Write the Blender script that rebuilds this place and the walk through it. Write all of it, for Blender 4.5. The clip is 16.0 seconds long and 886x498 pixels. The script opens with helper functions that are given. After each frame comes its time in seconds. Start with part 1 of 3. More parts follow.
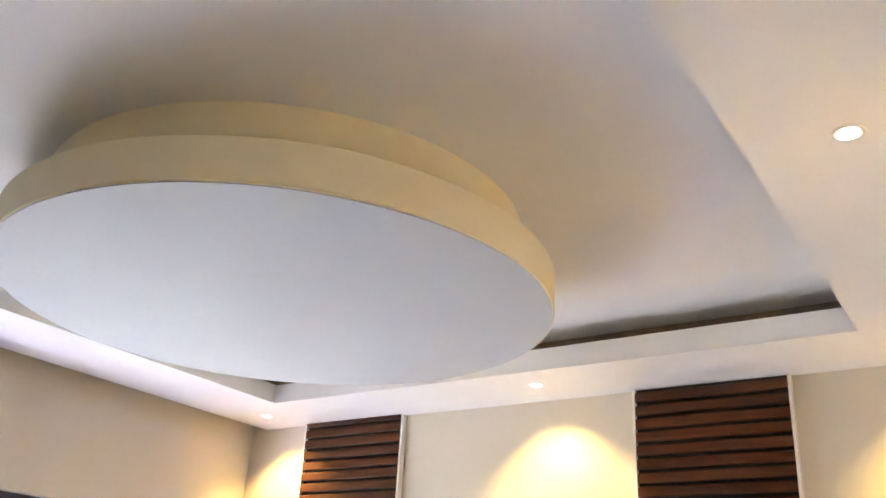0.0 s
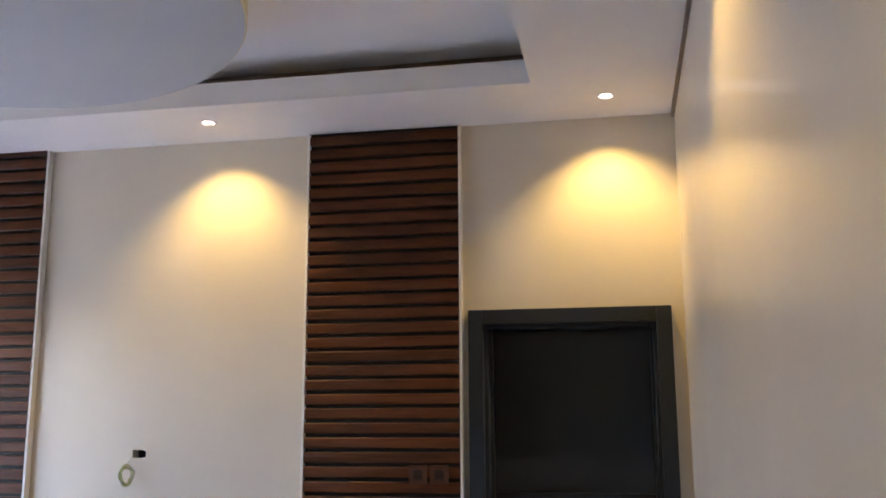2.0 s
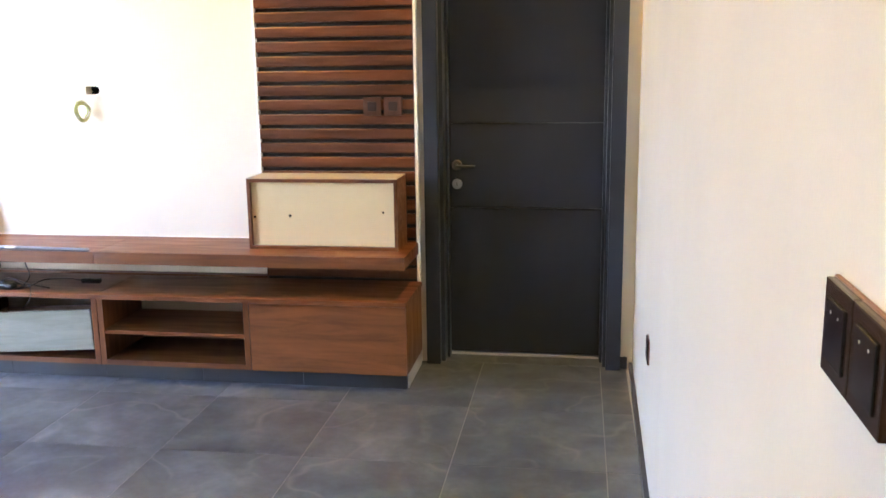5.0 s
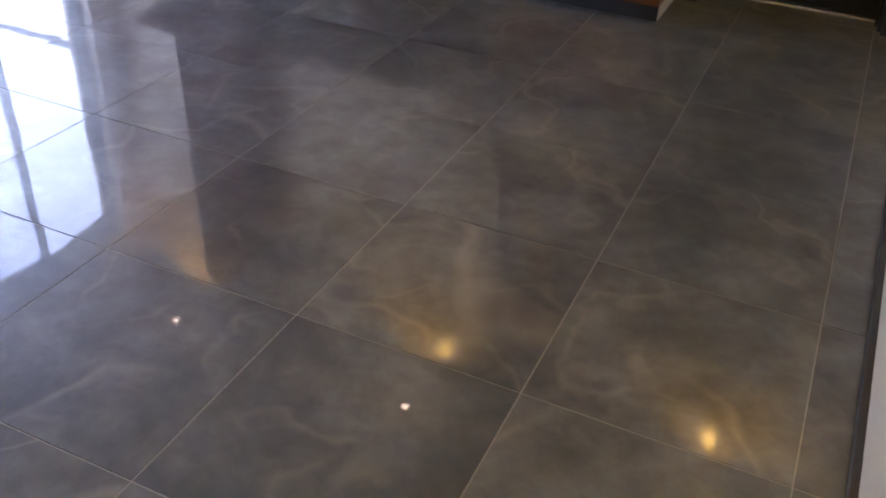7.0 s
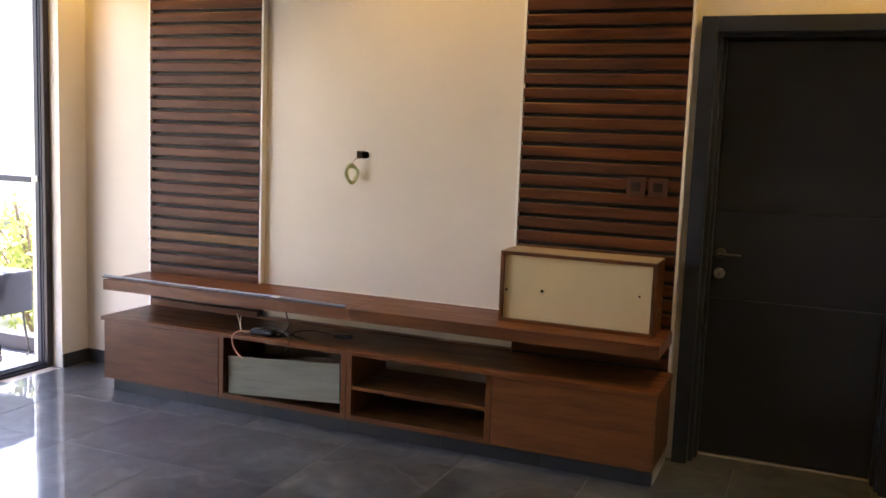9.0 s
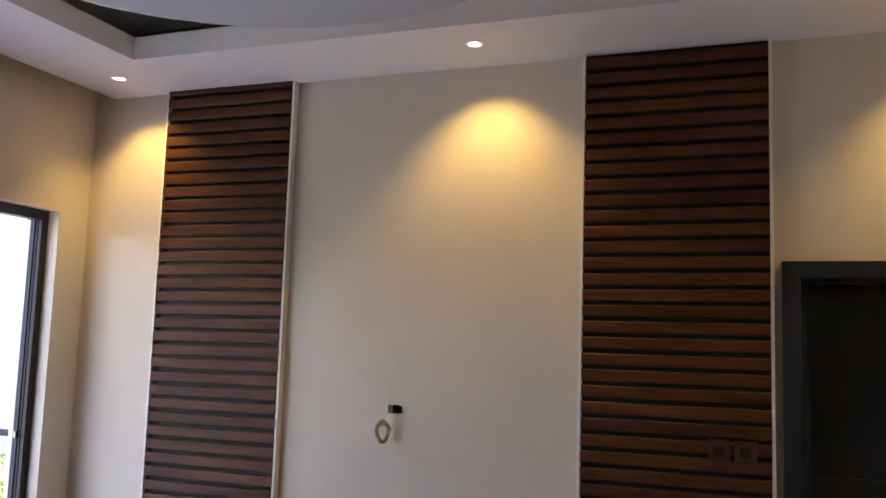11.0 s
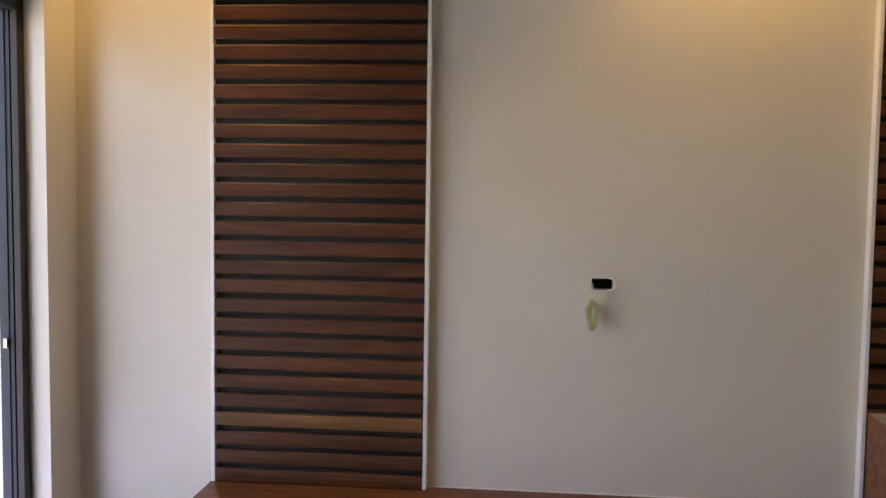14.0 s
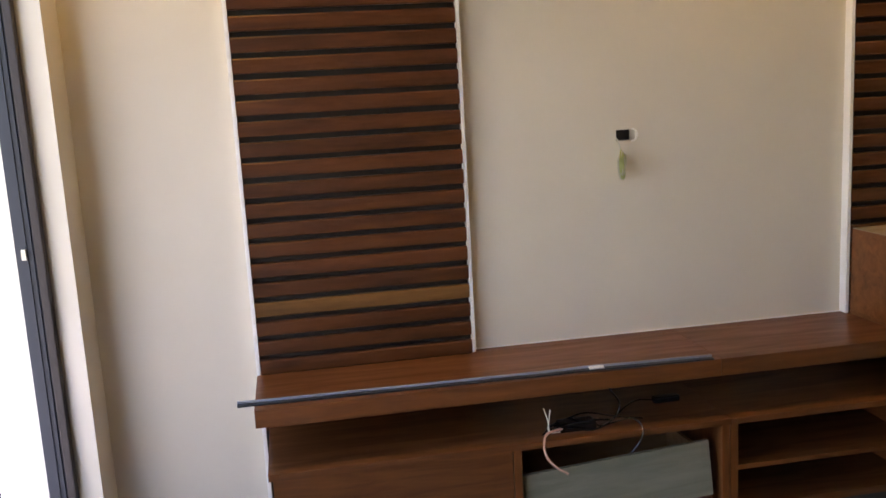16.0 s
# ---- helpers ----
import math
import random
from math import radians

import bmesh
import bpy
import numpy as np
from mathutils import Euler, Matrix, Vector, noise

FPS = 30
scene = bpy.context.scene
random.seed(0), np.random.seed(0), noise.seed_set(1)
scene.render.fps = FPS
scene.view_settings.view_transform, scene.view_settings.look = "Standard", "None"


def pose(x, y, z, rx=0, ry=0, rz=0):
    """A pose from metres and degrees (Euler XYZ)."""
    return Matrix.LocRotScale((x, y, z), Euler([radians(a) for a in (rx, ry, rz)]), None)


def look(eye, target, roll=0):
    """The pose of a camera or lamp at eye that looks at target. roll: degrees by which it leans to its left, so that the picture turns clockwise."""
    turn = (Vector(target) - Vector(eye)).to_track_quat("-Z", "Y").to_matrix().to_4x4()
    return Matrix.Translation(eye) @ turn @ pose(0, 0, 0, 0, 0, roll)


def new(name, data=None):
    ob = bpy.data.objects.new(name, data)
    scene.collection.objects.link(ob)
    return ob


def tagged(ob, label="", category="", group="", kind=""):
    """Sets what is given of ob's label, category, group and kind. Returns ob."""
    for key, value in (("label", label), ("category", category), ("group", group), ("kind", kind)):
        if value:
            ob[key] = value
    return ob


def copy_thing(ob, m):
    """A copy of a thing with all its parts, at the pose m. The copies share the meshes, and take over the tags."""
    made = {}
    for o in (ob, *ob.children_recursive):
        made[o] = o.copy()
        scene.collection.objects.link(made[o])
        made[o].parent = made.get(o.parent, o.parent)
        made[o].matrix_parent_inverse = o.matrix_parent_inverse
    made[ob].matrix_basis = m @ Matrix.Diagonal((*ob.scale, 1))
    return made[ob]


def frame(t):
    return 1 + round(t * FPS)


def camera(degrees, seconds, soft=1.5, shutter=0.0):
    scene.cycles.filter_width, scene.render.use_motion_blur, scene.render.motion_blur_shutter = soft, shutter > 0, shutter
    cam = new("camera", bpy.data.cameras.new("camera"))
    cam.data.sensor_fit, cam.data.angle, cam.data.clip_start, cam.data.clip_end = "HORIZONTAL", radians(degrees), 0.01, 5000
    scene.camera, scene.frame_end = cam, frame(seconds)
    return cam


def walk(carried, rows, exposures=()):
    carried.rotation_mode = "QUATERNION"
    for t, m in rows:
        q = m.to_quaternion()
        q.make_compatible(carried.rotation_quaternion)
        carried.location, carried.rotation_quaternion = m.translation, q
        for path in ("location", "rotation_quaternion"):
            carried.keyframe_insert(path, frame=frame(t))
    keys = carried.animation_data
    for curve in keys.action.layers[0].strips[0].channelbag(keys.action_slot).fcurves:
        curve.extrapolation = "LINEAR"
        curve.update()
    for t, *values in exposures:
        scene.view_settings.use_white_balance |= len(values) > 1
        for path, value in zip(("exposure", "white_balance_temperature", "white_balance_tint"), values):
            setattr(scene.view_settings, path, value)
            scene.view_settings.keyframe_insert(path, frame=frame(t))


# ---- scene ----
cam = camera(52.7, 16.0, shutter=0.15)
PATH = [
    (0, (-0.077, -4.525, 1.763), (-1.112, -3.019, 2.577), 3.4),
    (0.5, (-0.119, -4.438, 1.739), (-1.096, -2.862, 2.489), 3.8),
    (1, (-0.211, -4.421, 1.747), (-0.984, -2.705, 2.423), 1.9),
    (1.5, (-0.304, -4.442, 1.69), (-0.838, -2.594, 2.237), 0.4),
    (2, (-0.315, -4.403, 1.635), (-0.68, -2.469, 1.992), -0.3),
    (2.5, (-0.311, -4.354, 1.609), (-0.55, -2.386, 1.869), -0.4),
    (3, (-0.293, -4.371, 1.581), (-0.58, -2.394, 1.673), -0.1),
    (3.2, (-0.281, -4.372, 1.57), (-0.577, -2.394, 1.587), -1.9),
    (5.3, (-0.247, -4.41, 1.497), (-0.535, -2.503, 0.968), -0.5),
    (5.5, (-0.242, -4.415, 1.478), (-0.524, -2.542, 0.836), -0.3),
    (6, (-0.253, -4.384, 1.424), (-0.566, -2.655, 0.468), 1.4),
    (6.2, (-0.244, -4.399, 1.401), (-0.583, -2.737, 0.341), 1.6),
    (6.5, (-0.236, -4.408, 1.375), (-0.61, -2.849, 0.179), 3.6),
    (6.8, (-0.307, -4.409, 1.324), (-0.825, -2.89, 0.131), 3.6),
    (7, (-0.321, -4.444, 1.411), (-0.968, -2.925, 0.283), 3.3),
    (7.3, (-0.358, -4.445, 1.397), (-1.119, -2.851, 0.459), 2.2),
    (7.5, (-0.37, -4.408, 1.387), (-1.118, -2.74, 0.576), 1.8),
    (7.7, (-0.357, -4.373, 1.412), (-1.121, -2.664, 0.708), 1.1),
    (8, (-0.381, -4.395, 1.462), (-1.153, -2.651, 0.861), 0.9),
    (8.5, (-0.392, -4.41, 1.503), (-1.171, -2.611, 1.103), -0.4),
    (9, (-0.464, -4.35, 1.517), (-1.226, -2.517, 1.276), 2.2),
    (9.5, (-0.63, -4.22, 1.58), (-1.389, -2.371, 1.499), 3.2),
    (10, (-0.746, -4.148, 1.677), (-1.487, -2.295, 1.808), 3.1),
    (10.2, (-0.778, -4.152, 1.715), (-1.523, -2.307, 1.924), 2.5),
    (12.3, (-1.902, -3.698, 1.683), (-2.467, -1.794, 1.917), 0.7),
    (12.5, (-2.093, -3.703, 1.7), (-2.559, -1.764, 1.853), -0.6),
    (13, (-2.43, -3.55, 1.655), (-2.841, -1.592, 1.65), -0.9),
    (13.5, (-2.783, -3.373, 1.746), (-3.105, -1.401, 1.673), 0.8),
    (14, (-3.058, -3.217, 1.759), (-3.249, -1.231, 1.624), 0.8),
    (14.5, (-3.361, -3.104, 1.768), (-3.43, -1.127, 1.477), -0.3),
    (15, (-3.583, -2.971, 1.7), (-3.577, -1.0, 1.362), -0.6),
    (15.5, (-3.818, -3.032, 1.646), (-3.619, -1.06, 1.376), -1.1),
    (16, (-4.067, -3.2, 1.625), (-3.738, -1.258, 1.277), -3.2),
]
EXPOSURES = [
    (0.0, 4.4, 5900, 29), (0.5, 3.97, 5850, 31), (0.7, 3.8, 5800, 31), (1.0, 3.45, 5750, 32), (1.5, 3.07, 5650, 33), (2.5, 3.57, 5100, 35), (3.0, 3.58, 5000, 32),
    (5.3, 5.12, 5650, 31), (6.0, 4.67, 5800, 29), (6.5, 4.37, 6200, 35), (7.0, 3.59, 6300, 37), (8.0, 3.83, 6750, 33), (8.5, 3.71, 6800, 35), (9.5, 3.09, 6550, 35),
    (10.2, 2.88, 5900, 37), (12.5, 2.37, 5750, 37), (13.5, 2.45, 5850, 34), (14.5, 2.92, 6350, 35), (16.0, 2.97, 6650, 32),
]
walk(cam, [(t, look(eye, target, roll)) for t, eye, target, roll in PATH], EXPOSURES)

# ---- light ----
world = bpy.data.worlds.new("sky")
scene.world = world
world.use_nodes = True
wn = world.node_tree.nodes
sky = wn.new("ShaderNodeTexSky")
sky.sky_type = "NISHITA"
sky.sun_disc = False
sky.sun_elevation = radians(62.5)
sky.sun_rotation = radians(7)
sky.air_density = 1.6
sky.dust_density = 1.5
world.node_tree.links.new(sky.outputs[0], wn["Background"].inputs[0])
wn["Background"].inputs[1].default_value = 0.15

sun = new("sun", bpy.data.lights.new("sun", "SUN"))
sun.data.energy = 5.0
sun.data.angle = radians(0.5)
sun.data.color = (1.0, 0.965, 0.91)
sun.matrix_world = look((-8, 4, 10), (-8 - 0.55, 4 - 4.4, 10 - 8.87))

SPOT_W = 4.4
SPOT_COLOR = (1.0, 0.66, 0.125)
# the last two are added out of view, to light the south part
SPOTS = [(-4.334, -0.28), (-2.322, -0.28), (-0.304, -0.28), (-0.357, -2.2), (-0.35, -4.12), (-2.32, -4.12)]
AIMS = [(0, 1), (0, 1), (0, 1), (1, 0), (1, 0), (0, 0)]    # which wall each one is tilted to

# ---- dimensions ----
WALL_Y = 0.045          # back wall
LEFT_X = -4.775         # wall with the sliding door
SOUTH_Y = -11.5
EAST = lambda y: 0.03 + 0.014 * y    # long plain wall, slightly out of square
CEIL = 3.106
TRAY = (-4.04, -0.64, -3.86, -0.52)
TRAY_TOP = 3.335
LP = (-4.236, -3.419)
RP = (-1.882, -1.052)
WIN = (-2.98, -0.17, 2.416)
DISC = (-2.54, -2.07)


# ---- node helpers ----
def material(name, color, rough=0.6, metal=0.0, spec=0.5):
    m = bpy.data.materials.new(name)
    m.use_nodes = True
    b = m.node_tree.nodes["Principled BSDF"]
    b.inputs["Base Color"].default_value = (*color, 1)
    b.inputs["Roughness"].default_value = rough
    b.inputs["Metallic"].default_value = metal
    b.inputs["Specular IOR Level"].default_value = spec
    return m, m.node_tree.nodes, m.node_tree.links, b


def node(nodes, kind, **settings):
    n = nodes.new(kind)
    for key, value in settings.items():
        n.inputs[key].default_value = value
    return n


def ramp(nodes, links, source, stops):
    r = nodes.new("ShaderNodeValToRGB")
    while len(r.color_ramp.elements) < len(stops):
        r.color_ramp.elements.new(0.5)
    for e, (p, c) in zip(r.color_ramp.elements, stops):
        e.position = p
        e.color = (*c, 1)
    links.new(source, r.inputs[0])
    return r.outputs[0]


def mix(nodes, links, a, b, factor, blend="MIX"):
    m = nodes.new("ShaderNodeMix")
    m.data_type = "RGBA"
    m.blend_type = blend
    for socket, value in ((m.inputs[0], factor), (m.inputs[6], a), (m.inputs[7], b)):
        if isinstance(value, bpy.types.NodeSocket):
            links.new(value, socket)
        else:
            socket.default_value = value if isinstance(value, float) else (*value, 1)
    return m.outputs[2]


def placed(nodes, links, scale=(1, 1, 1), spread=0.0):
    """Object coordinates, scaled, shifted by the object's own random number."""
    tc = nodes.new("ShaderNodeTexCoord")
    mp = nodes.new("ShaderNodeMapping")
    mp.inputs["Scale"].default_value = scale
    links.new(tc.outputs["Object"], mp.inputs[0])
    if spread:
        info = nodes.new("ShaderNodeObjectInfo")
        mul = nodes.new("ShaderNodeVectorMath")
        mul.operation = "SCALE"
        mul.inputs[0].default_value = (spread, spread * 0.7, spread * 1.3)
        links.new(info.outputs["Random"], mul.inputs["Scale"])
        links.new(mul.outputs[0], mp.inputs["Location"])
    return mp.outputs[0]


def bump(nodes, links, b, height, strength, distance):
    n = nodes.new("ShaderNodeBump")
    n.inputs["Strength"].default_value = strength
    n.inputs["Distance"].default_value = distance
    links.new(height, n.inputs["Height"])
    links.new(n.outputs[0], b.inputs["Normal"])


def noise_tex(nodes, links, vector, scale, detail=4.0, rough=0.55, warp=0.0):
    n = node(nodes, "ShaderNodeTexNoise", Scale=scale, Detail=detail, Roughness=rough, Distortion=warp)
    links.new(vector, n.inputs["Vector"])
    return n.outputs["Fac"]


def make_paint(name, color, rough=0.55, relief=0.12, vary=0.05):
    m, n, l, b = material(name, color, rough)
    v = placed(n, l)
    big = noise_tex(n, l, v, 1.3, 5.0)
    dark = tuple(c * (1 - vary) for c in color)
    light = tuple(min(1, c * (1 + vary * 0.6)) for c in color)
    l.new(ramp(n, l, big, [(0.3, dark), (0.7, light)]), b.inputs["Base Color"])
    fine = noise_tex(n, l, v, 180.0, 3.0)
    wide = noise_tex(n, l, v, 9.0, 3.0)
    add = n.new("ShaderNodeMath")
    add.operation = "MULTIPLY_ADD"
    l.new(wide, add.inputs[0])
    add.inputs[1].default_value = 2.0
    l.new(fine, add.inputs[2])
    bump(n, l, b, add.outputs[0], relief, 0.0015)
    return m


def make_wood(name, dark, mid, light, rough=0.38, along="x", spread=7.0, relief=0.15, spec=0.5):
    m, n, l, b = material(name, mid, rough, 0.0, spec)
    s = {"x": (1.2, 11, 11), "z": (11, 11, 1.2), "y": (11, 1.2, 11)}[along]
    v = placed(n, l, s, spread)
    grain = noise_tex(n, l, v, 2.2, 8.0, 0.62, 0.6)
    c = ramp(n, l, grain, [(0.22, dark), (0.5, mid), (0.80, light)])
    fine = noise_tex(n, l, placed(n, l, tuple(k * 6 for k in s), spread), 3.0, 3.0)
    c = mix(n, l, c, dark, ramp(n, l, fine, [(0.5, (0, 0, 0)), (0.85, (0.22, 0.22, 0.22))]))
    info = n.new("ShaderNodeObjectInfo")
    tone = ramp(n, l, info.outputs["Random"], [(0.0, (0.78, 0.78, 0.78)), (1.0, (1.12, 1.08, 1.02))])
    l.new(mix(n, l, c, tone, 1.0, "MULTIPLY"), b.inputs["Base Color"])
    l.new(ramp(n, l, grain, [(0.3, (rough + 0.1,) * 3), (0.7, (rough - 0.06,) * 3)]), b.inputs["Roughness"])
    bump(n, l, b, fine, relief, 0.001)
    return m


def make_tile():
    m, n, l, b = material("grey_marble_tile", (0.07, 0.07, 0.072), 0.06)
    v = placed(n, l, (1, 1, 1), 23.0)
    cloud = noise_tex(n, l, v, 3.4, 8.0, 0.62, 0.25)
    base = ramp(n, l, cloud, [(0.28, (0.036, 0.043, 0.048)), (0.50, (0.076, 0.089, 0.098)), (0.72, (0.128, 0.146, 0.158))])
    dark = ramp(n, l, noise_tex(n, l, v, 1.9, 3.0, 0.5, 0.3), [(0.52, (1, 1, 1)), (0.66, (0.66, 0.66, 0.67))])
    base = mix(n, l, base, dark, 1.0, "MULTIPLY")
    mottle = ramp(n, l, noise_tex(n, l, v, 13.0, 6.0, 0.65, 0.4), [(0.32, (0.76, 0.76, 0.77)), (0.70, (1.22, 1.21, 1.20))])
    c = mix(n, l, base, mottle, 1.0, "MULTIPLY")
    for scale, width, power, warp, gate in ((1.3, 0.007, 0.27, 0.1, 1.6), (0.7, 0.006, 0.32, 0.1, 1.2), (2.4, 0.010, 0.20, 0.1, 2.3)):
        vein = noise_tex(n, l, v, scale, 3.0, 0.42, warp)
        line = ramp(n, l, vein, [(0.5 - 2 * width, (0, 0, 0)), (0.5, (power,) * 3), (0.5 + 2 * width, (0, 0, 0))])
        patch = ramp(n, l, noise_tex(n, l, v, gate, 3.0), [(0.47, (0, 0, 0)), (0.60, (1, 1, 1))])
        c = mix(n, l, c, (0.30, 0.285, 0.26), mix(n, l, line, patch, 1.0, "MULTIPLY"))
    info = n.new("ShaderNodeObjectInfo")
    tone = ramp(n, l, info.outputs["Random"], [(0.0, (0.88, 0.88, 0.89)), (1.0, (1.12, 1.1, 1.08))])
    l.new(mix(n, l, c, tone, 1.0, "MULTIPLY"), b.inputs["Base Color"])
    b.inputs["IOR"].default_value = 1.5
    b.inputs["Coat Weight"].default_value = 0.85
    b.inputs["Coat IOR"].default_value = 1.5
    smear = noise_tex(n, l, v, 5.0, 6.0, 0.7, 0.5)
    l.new(ramp(n, l, smear, [(0.30, (0.018, 0.018, 0.018)), (0.75, (0.050, 0.050, 0.050))]), b.inputs["Coat Roughness"])
    l.new(ramp(n, l, smear, [(0.30, (0.34, 0.34, 0.34)), (0.75, (0.46, 0.46, 0.46))]), b.inputs["Roughness"])
    sag = noise_tex(n, l, v, 5.0, 0.0)
    bump(n, l, b, sag, 0.24, 0.0022)
    l.new(b.inputs["Normal"].links[0].from_socket, b.inputs["Coat Normal"])
    return m


WALL = make_paint("cream_wall_paint", (0.735, 0.665, 0.54), 0.25, 0.09)
WHITE = make_paint("white_ceiling_paint", (0.84, 0.835, 0.83), 0.7)
CREAM = make_paint("cream_yellow_paint", (0.86, 0.78, 0.55), 0.6)
BEAD = make_paint("white_edge_paint", (0.85, 0.82, 0.76), 0.5, 0.5, 0.1)
WOOD = make_wood("teak_veneer", (0.070, 0.0225, 0.0065), (0.146, 0.050, 0.0132), (0.218, 0.081, 0.024), spec=0.35)
WOOD_UP = make_wood("teak_veneer_upright", (0.070, 0.0225, 0.0065), (0.146, 0.050, 0.0132), (0.218, 0.081, 0.024), along="z", spec=0.35)
SLAT = make_wood("stained_slat_wood", (0.040, 0.0115, 0.003), (0.094, 0.029, 0.0075), (0.140, 0.047, 0.013), 0.45, spec=0.3)
SLAT_PALE = make_wood("pale_slat_wood", (0.080, 0.036, 0.009), (0.150, 0.068, 0.017), (0.205, 0.098, 0.027), 0.45, spec=0.3)
BOARD = make_paint("raw_plywood", (0.65, 0.50, 0.255), 0.6, 0.2, 0.12)
PALE_EDGE = make_wood("pale_board", (0.30, 0.24, 0.18), (0.40, 0.33, 0.26), (0.48, 0.41, 0.33), 0.6)
PINE = make_wood("light_brown_board", (0.20, 0.105, 0.045), (0.32, 0.18, 0.08), (0.42, 0.26, 0.13), 0.5)
WASHED = make_wood("grey_washed_board", (0.200, 0.195, 0.125), (0.268, 0.258, 0.175), (0.335, 0.320, 0.225), 0.6)
BLACK = make_paint("black_backing", (0.011, 0.009, 0.008), 0.6)
TILE = make_tile()
GROUT = make_paint("pale_grout", (0.23, 0.226, 0.217), 0.5, 0.6, 0.2)
SKIRT = make_paint("dark_tile_skirting", (0.025, 0.026, 0.028), 0.5, 0.1, 0.2)
DOOR = make_paint("charcoal_door_finish", (0.0105, 0.012, 0.0165), 0.5, 0.2, 0.15)
FRAME = make_paint("charcoal_frame_finish", (0.018, 0.022, 0.030), 0.45, 0.15, 0.15)
ALU = make_paint("dark_aluminium", (0.006, 0.011, 0.023), 0.5, 0.05)
SEAL = material("brown_black_rubber", (0.022, 0.014, 0.012), 0.55)[0]
# disc underside: greyer and bluer than the white ceiling
SOFFIT = make_paint("blue_grey_white", (0.54, 0.565, 0.60), 0.7)
DULL_BROWN = make_paint("dull_brown", (0.27, 0.215, 0.155), 0.8, 0.3, 0.15)
CHROME = material("brushed_nickel", (0.42, 0.405, 0.38), 0.36, 1.0)[0]
DARK_NICKEL = material("dark_nickel", (0.17, 0.162, 0.15), 0.35, 1.0)[0]
BRONZE = material("dark_bronze_plate", (0.034, 0.017, 0.011), 0.25, 0.3)[0]
BROWN = material("brown_plate", (0.075, 0.030, 0.016), 0.3)[0]
DARK_BROWN = material("dark_brown_insert", (0.022, 0.011, 0.008), 0.3)[0]
COPPER = material("copper_plate_edge", (0.26, 0.13, 0.08), 0.4, 0.7)[0]
STRIP = material("dark_plastic_strip", (0.018, 0.020, 0.025), 0.3)[0]
STRIP_GLINT = material("strip_lip_highlight", (0.30, 0.32, 0.35), 0.4, 0.3)[0]
GLOSS_BLACK = material("black_plastic", (0.010, 0.010, 0.012), 0.14)[0]
STONE = make_paint("pale_threshold_stone", (0.46, 0.46, 0.45), 0.4, 0.2, 0.12)
PINK = material("pink_cable_jacket", (0.62, 0.36, 0.27), 0.5)[0]
GREENISH = material("yellow_green_cable_jacket", (0.46, 0.52, 0.20), 0.5)[0]
PALE_WIRE = material("pale_cable_jacket", (0.62, 0.62, 0.52), 0.5)[0]
BLUE = material("blue_plastic", (0.01, 0.16, 0.62), 0.4)[0]
SLATE = make_paint("dark_blue_grey_cover", (0.030, 0.042, 0.065), 0.7, 0.4, 0.25)
BALCONY = make_paint("pale_balcony_tile", (0.46, 0.465, 0.48), 0.35, 0.2, 0.15)
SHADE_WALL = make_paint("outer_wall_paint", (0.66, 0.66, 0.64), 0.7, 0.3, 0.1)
TAPE = material("white_tape", (0.8, 0.78, 0.72), 0.6)[0]

GLASS, gn, gl, gb = material("clear_glass", (1, 1, 1), 0.0)
gb.inputs["Transmission Weight"].default_value = 1.0
gb.inputs["IOR"].default_value = 1.05

GLOW, en, el, eb = material("lamp_glow", (1, 0.9, 0.7), 0.4)
eb.inputs["Emission Color"].default_value = (1.0, 0.83, 0.55, 1)
eb.inputs["Emission Strength"].default_value = 2.0

LEAF, n, l, b = material("garden_leaf", (0.09, 0.13, 0.03), 0.5)
info = n.new("ShaderNodeNewGeometry")
l.new(ramp(n, l, info.outputs["Random Per Island"], [(0.0, (0.08, 0.14, 0.04)), (0.6, (0.15, 0.19, 0.05)), (1.0, (0.27, 0.25, 0.08))]), b.inputs["Base Color"])
thin = n.new("ShaderNodeBsdfTranslucent")
thin.inputs[0].default_value = (0.30, 0.36, 0.08, 1)
both = n.new("ShaderNodeMixShader")
both.inputs[0].default_value = 0.45
l.new(b.outputs[0], both.inputs[1])
l.new(thin.outputs[0], both.inputs[2])
l.new(both.outputs[0], n["Material Output"].inputs[0])
LAWN = make_paint("lawn", (0.19, 0.20, 0.11), 0.9, 1.0, 0.4)
BARK = make_paint("bark", (0.16, 0.12, 0.08), 0.9, 1.0, 0.3)


# ---- mesh helpers ----
def box(bm, x0, x1, y0, y1, z0, z1, bevel=0.0, m=None):
    verts = [bm.verts.new(Vector((x, y, z))) for x in (x0, x1) for y in (y0, y1) for z in (z0, z1)]
    faces = [bm.faces.new([verts[i] for i in f]) for f in ((0, 1, 3, 2), (4, 6, 7, 5), (0, 4, 5, 1), (2, 3, 7, 6), (0, 2, 6, 4), (1, 5, 7, 3))]
    if bevel:
        edges = list({e for f in faces for e in f.edges})
        out = bmesh.ops.bevel(bm, geom=edges, offset=bevel, segments=2, profile=0.7, affect="EDGES")
        verts = list({v for f in out["faces"] for v in f.verts} | {v for v in verts if v.is_valid})
    if m is not None:
        bmesh.ops.transform(bm, matrix=m, verts=verts)
    return verts


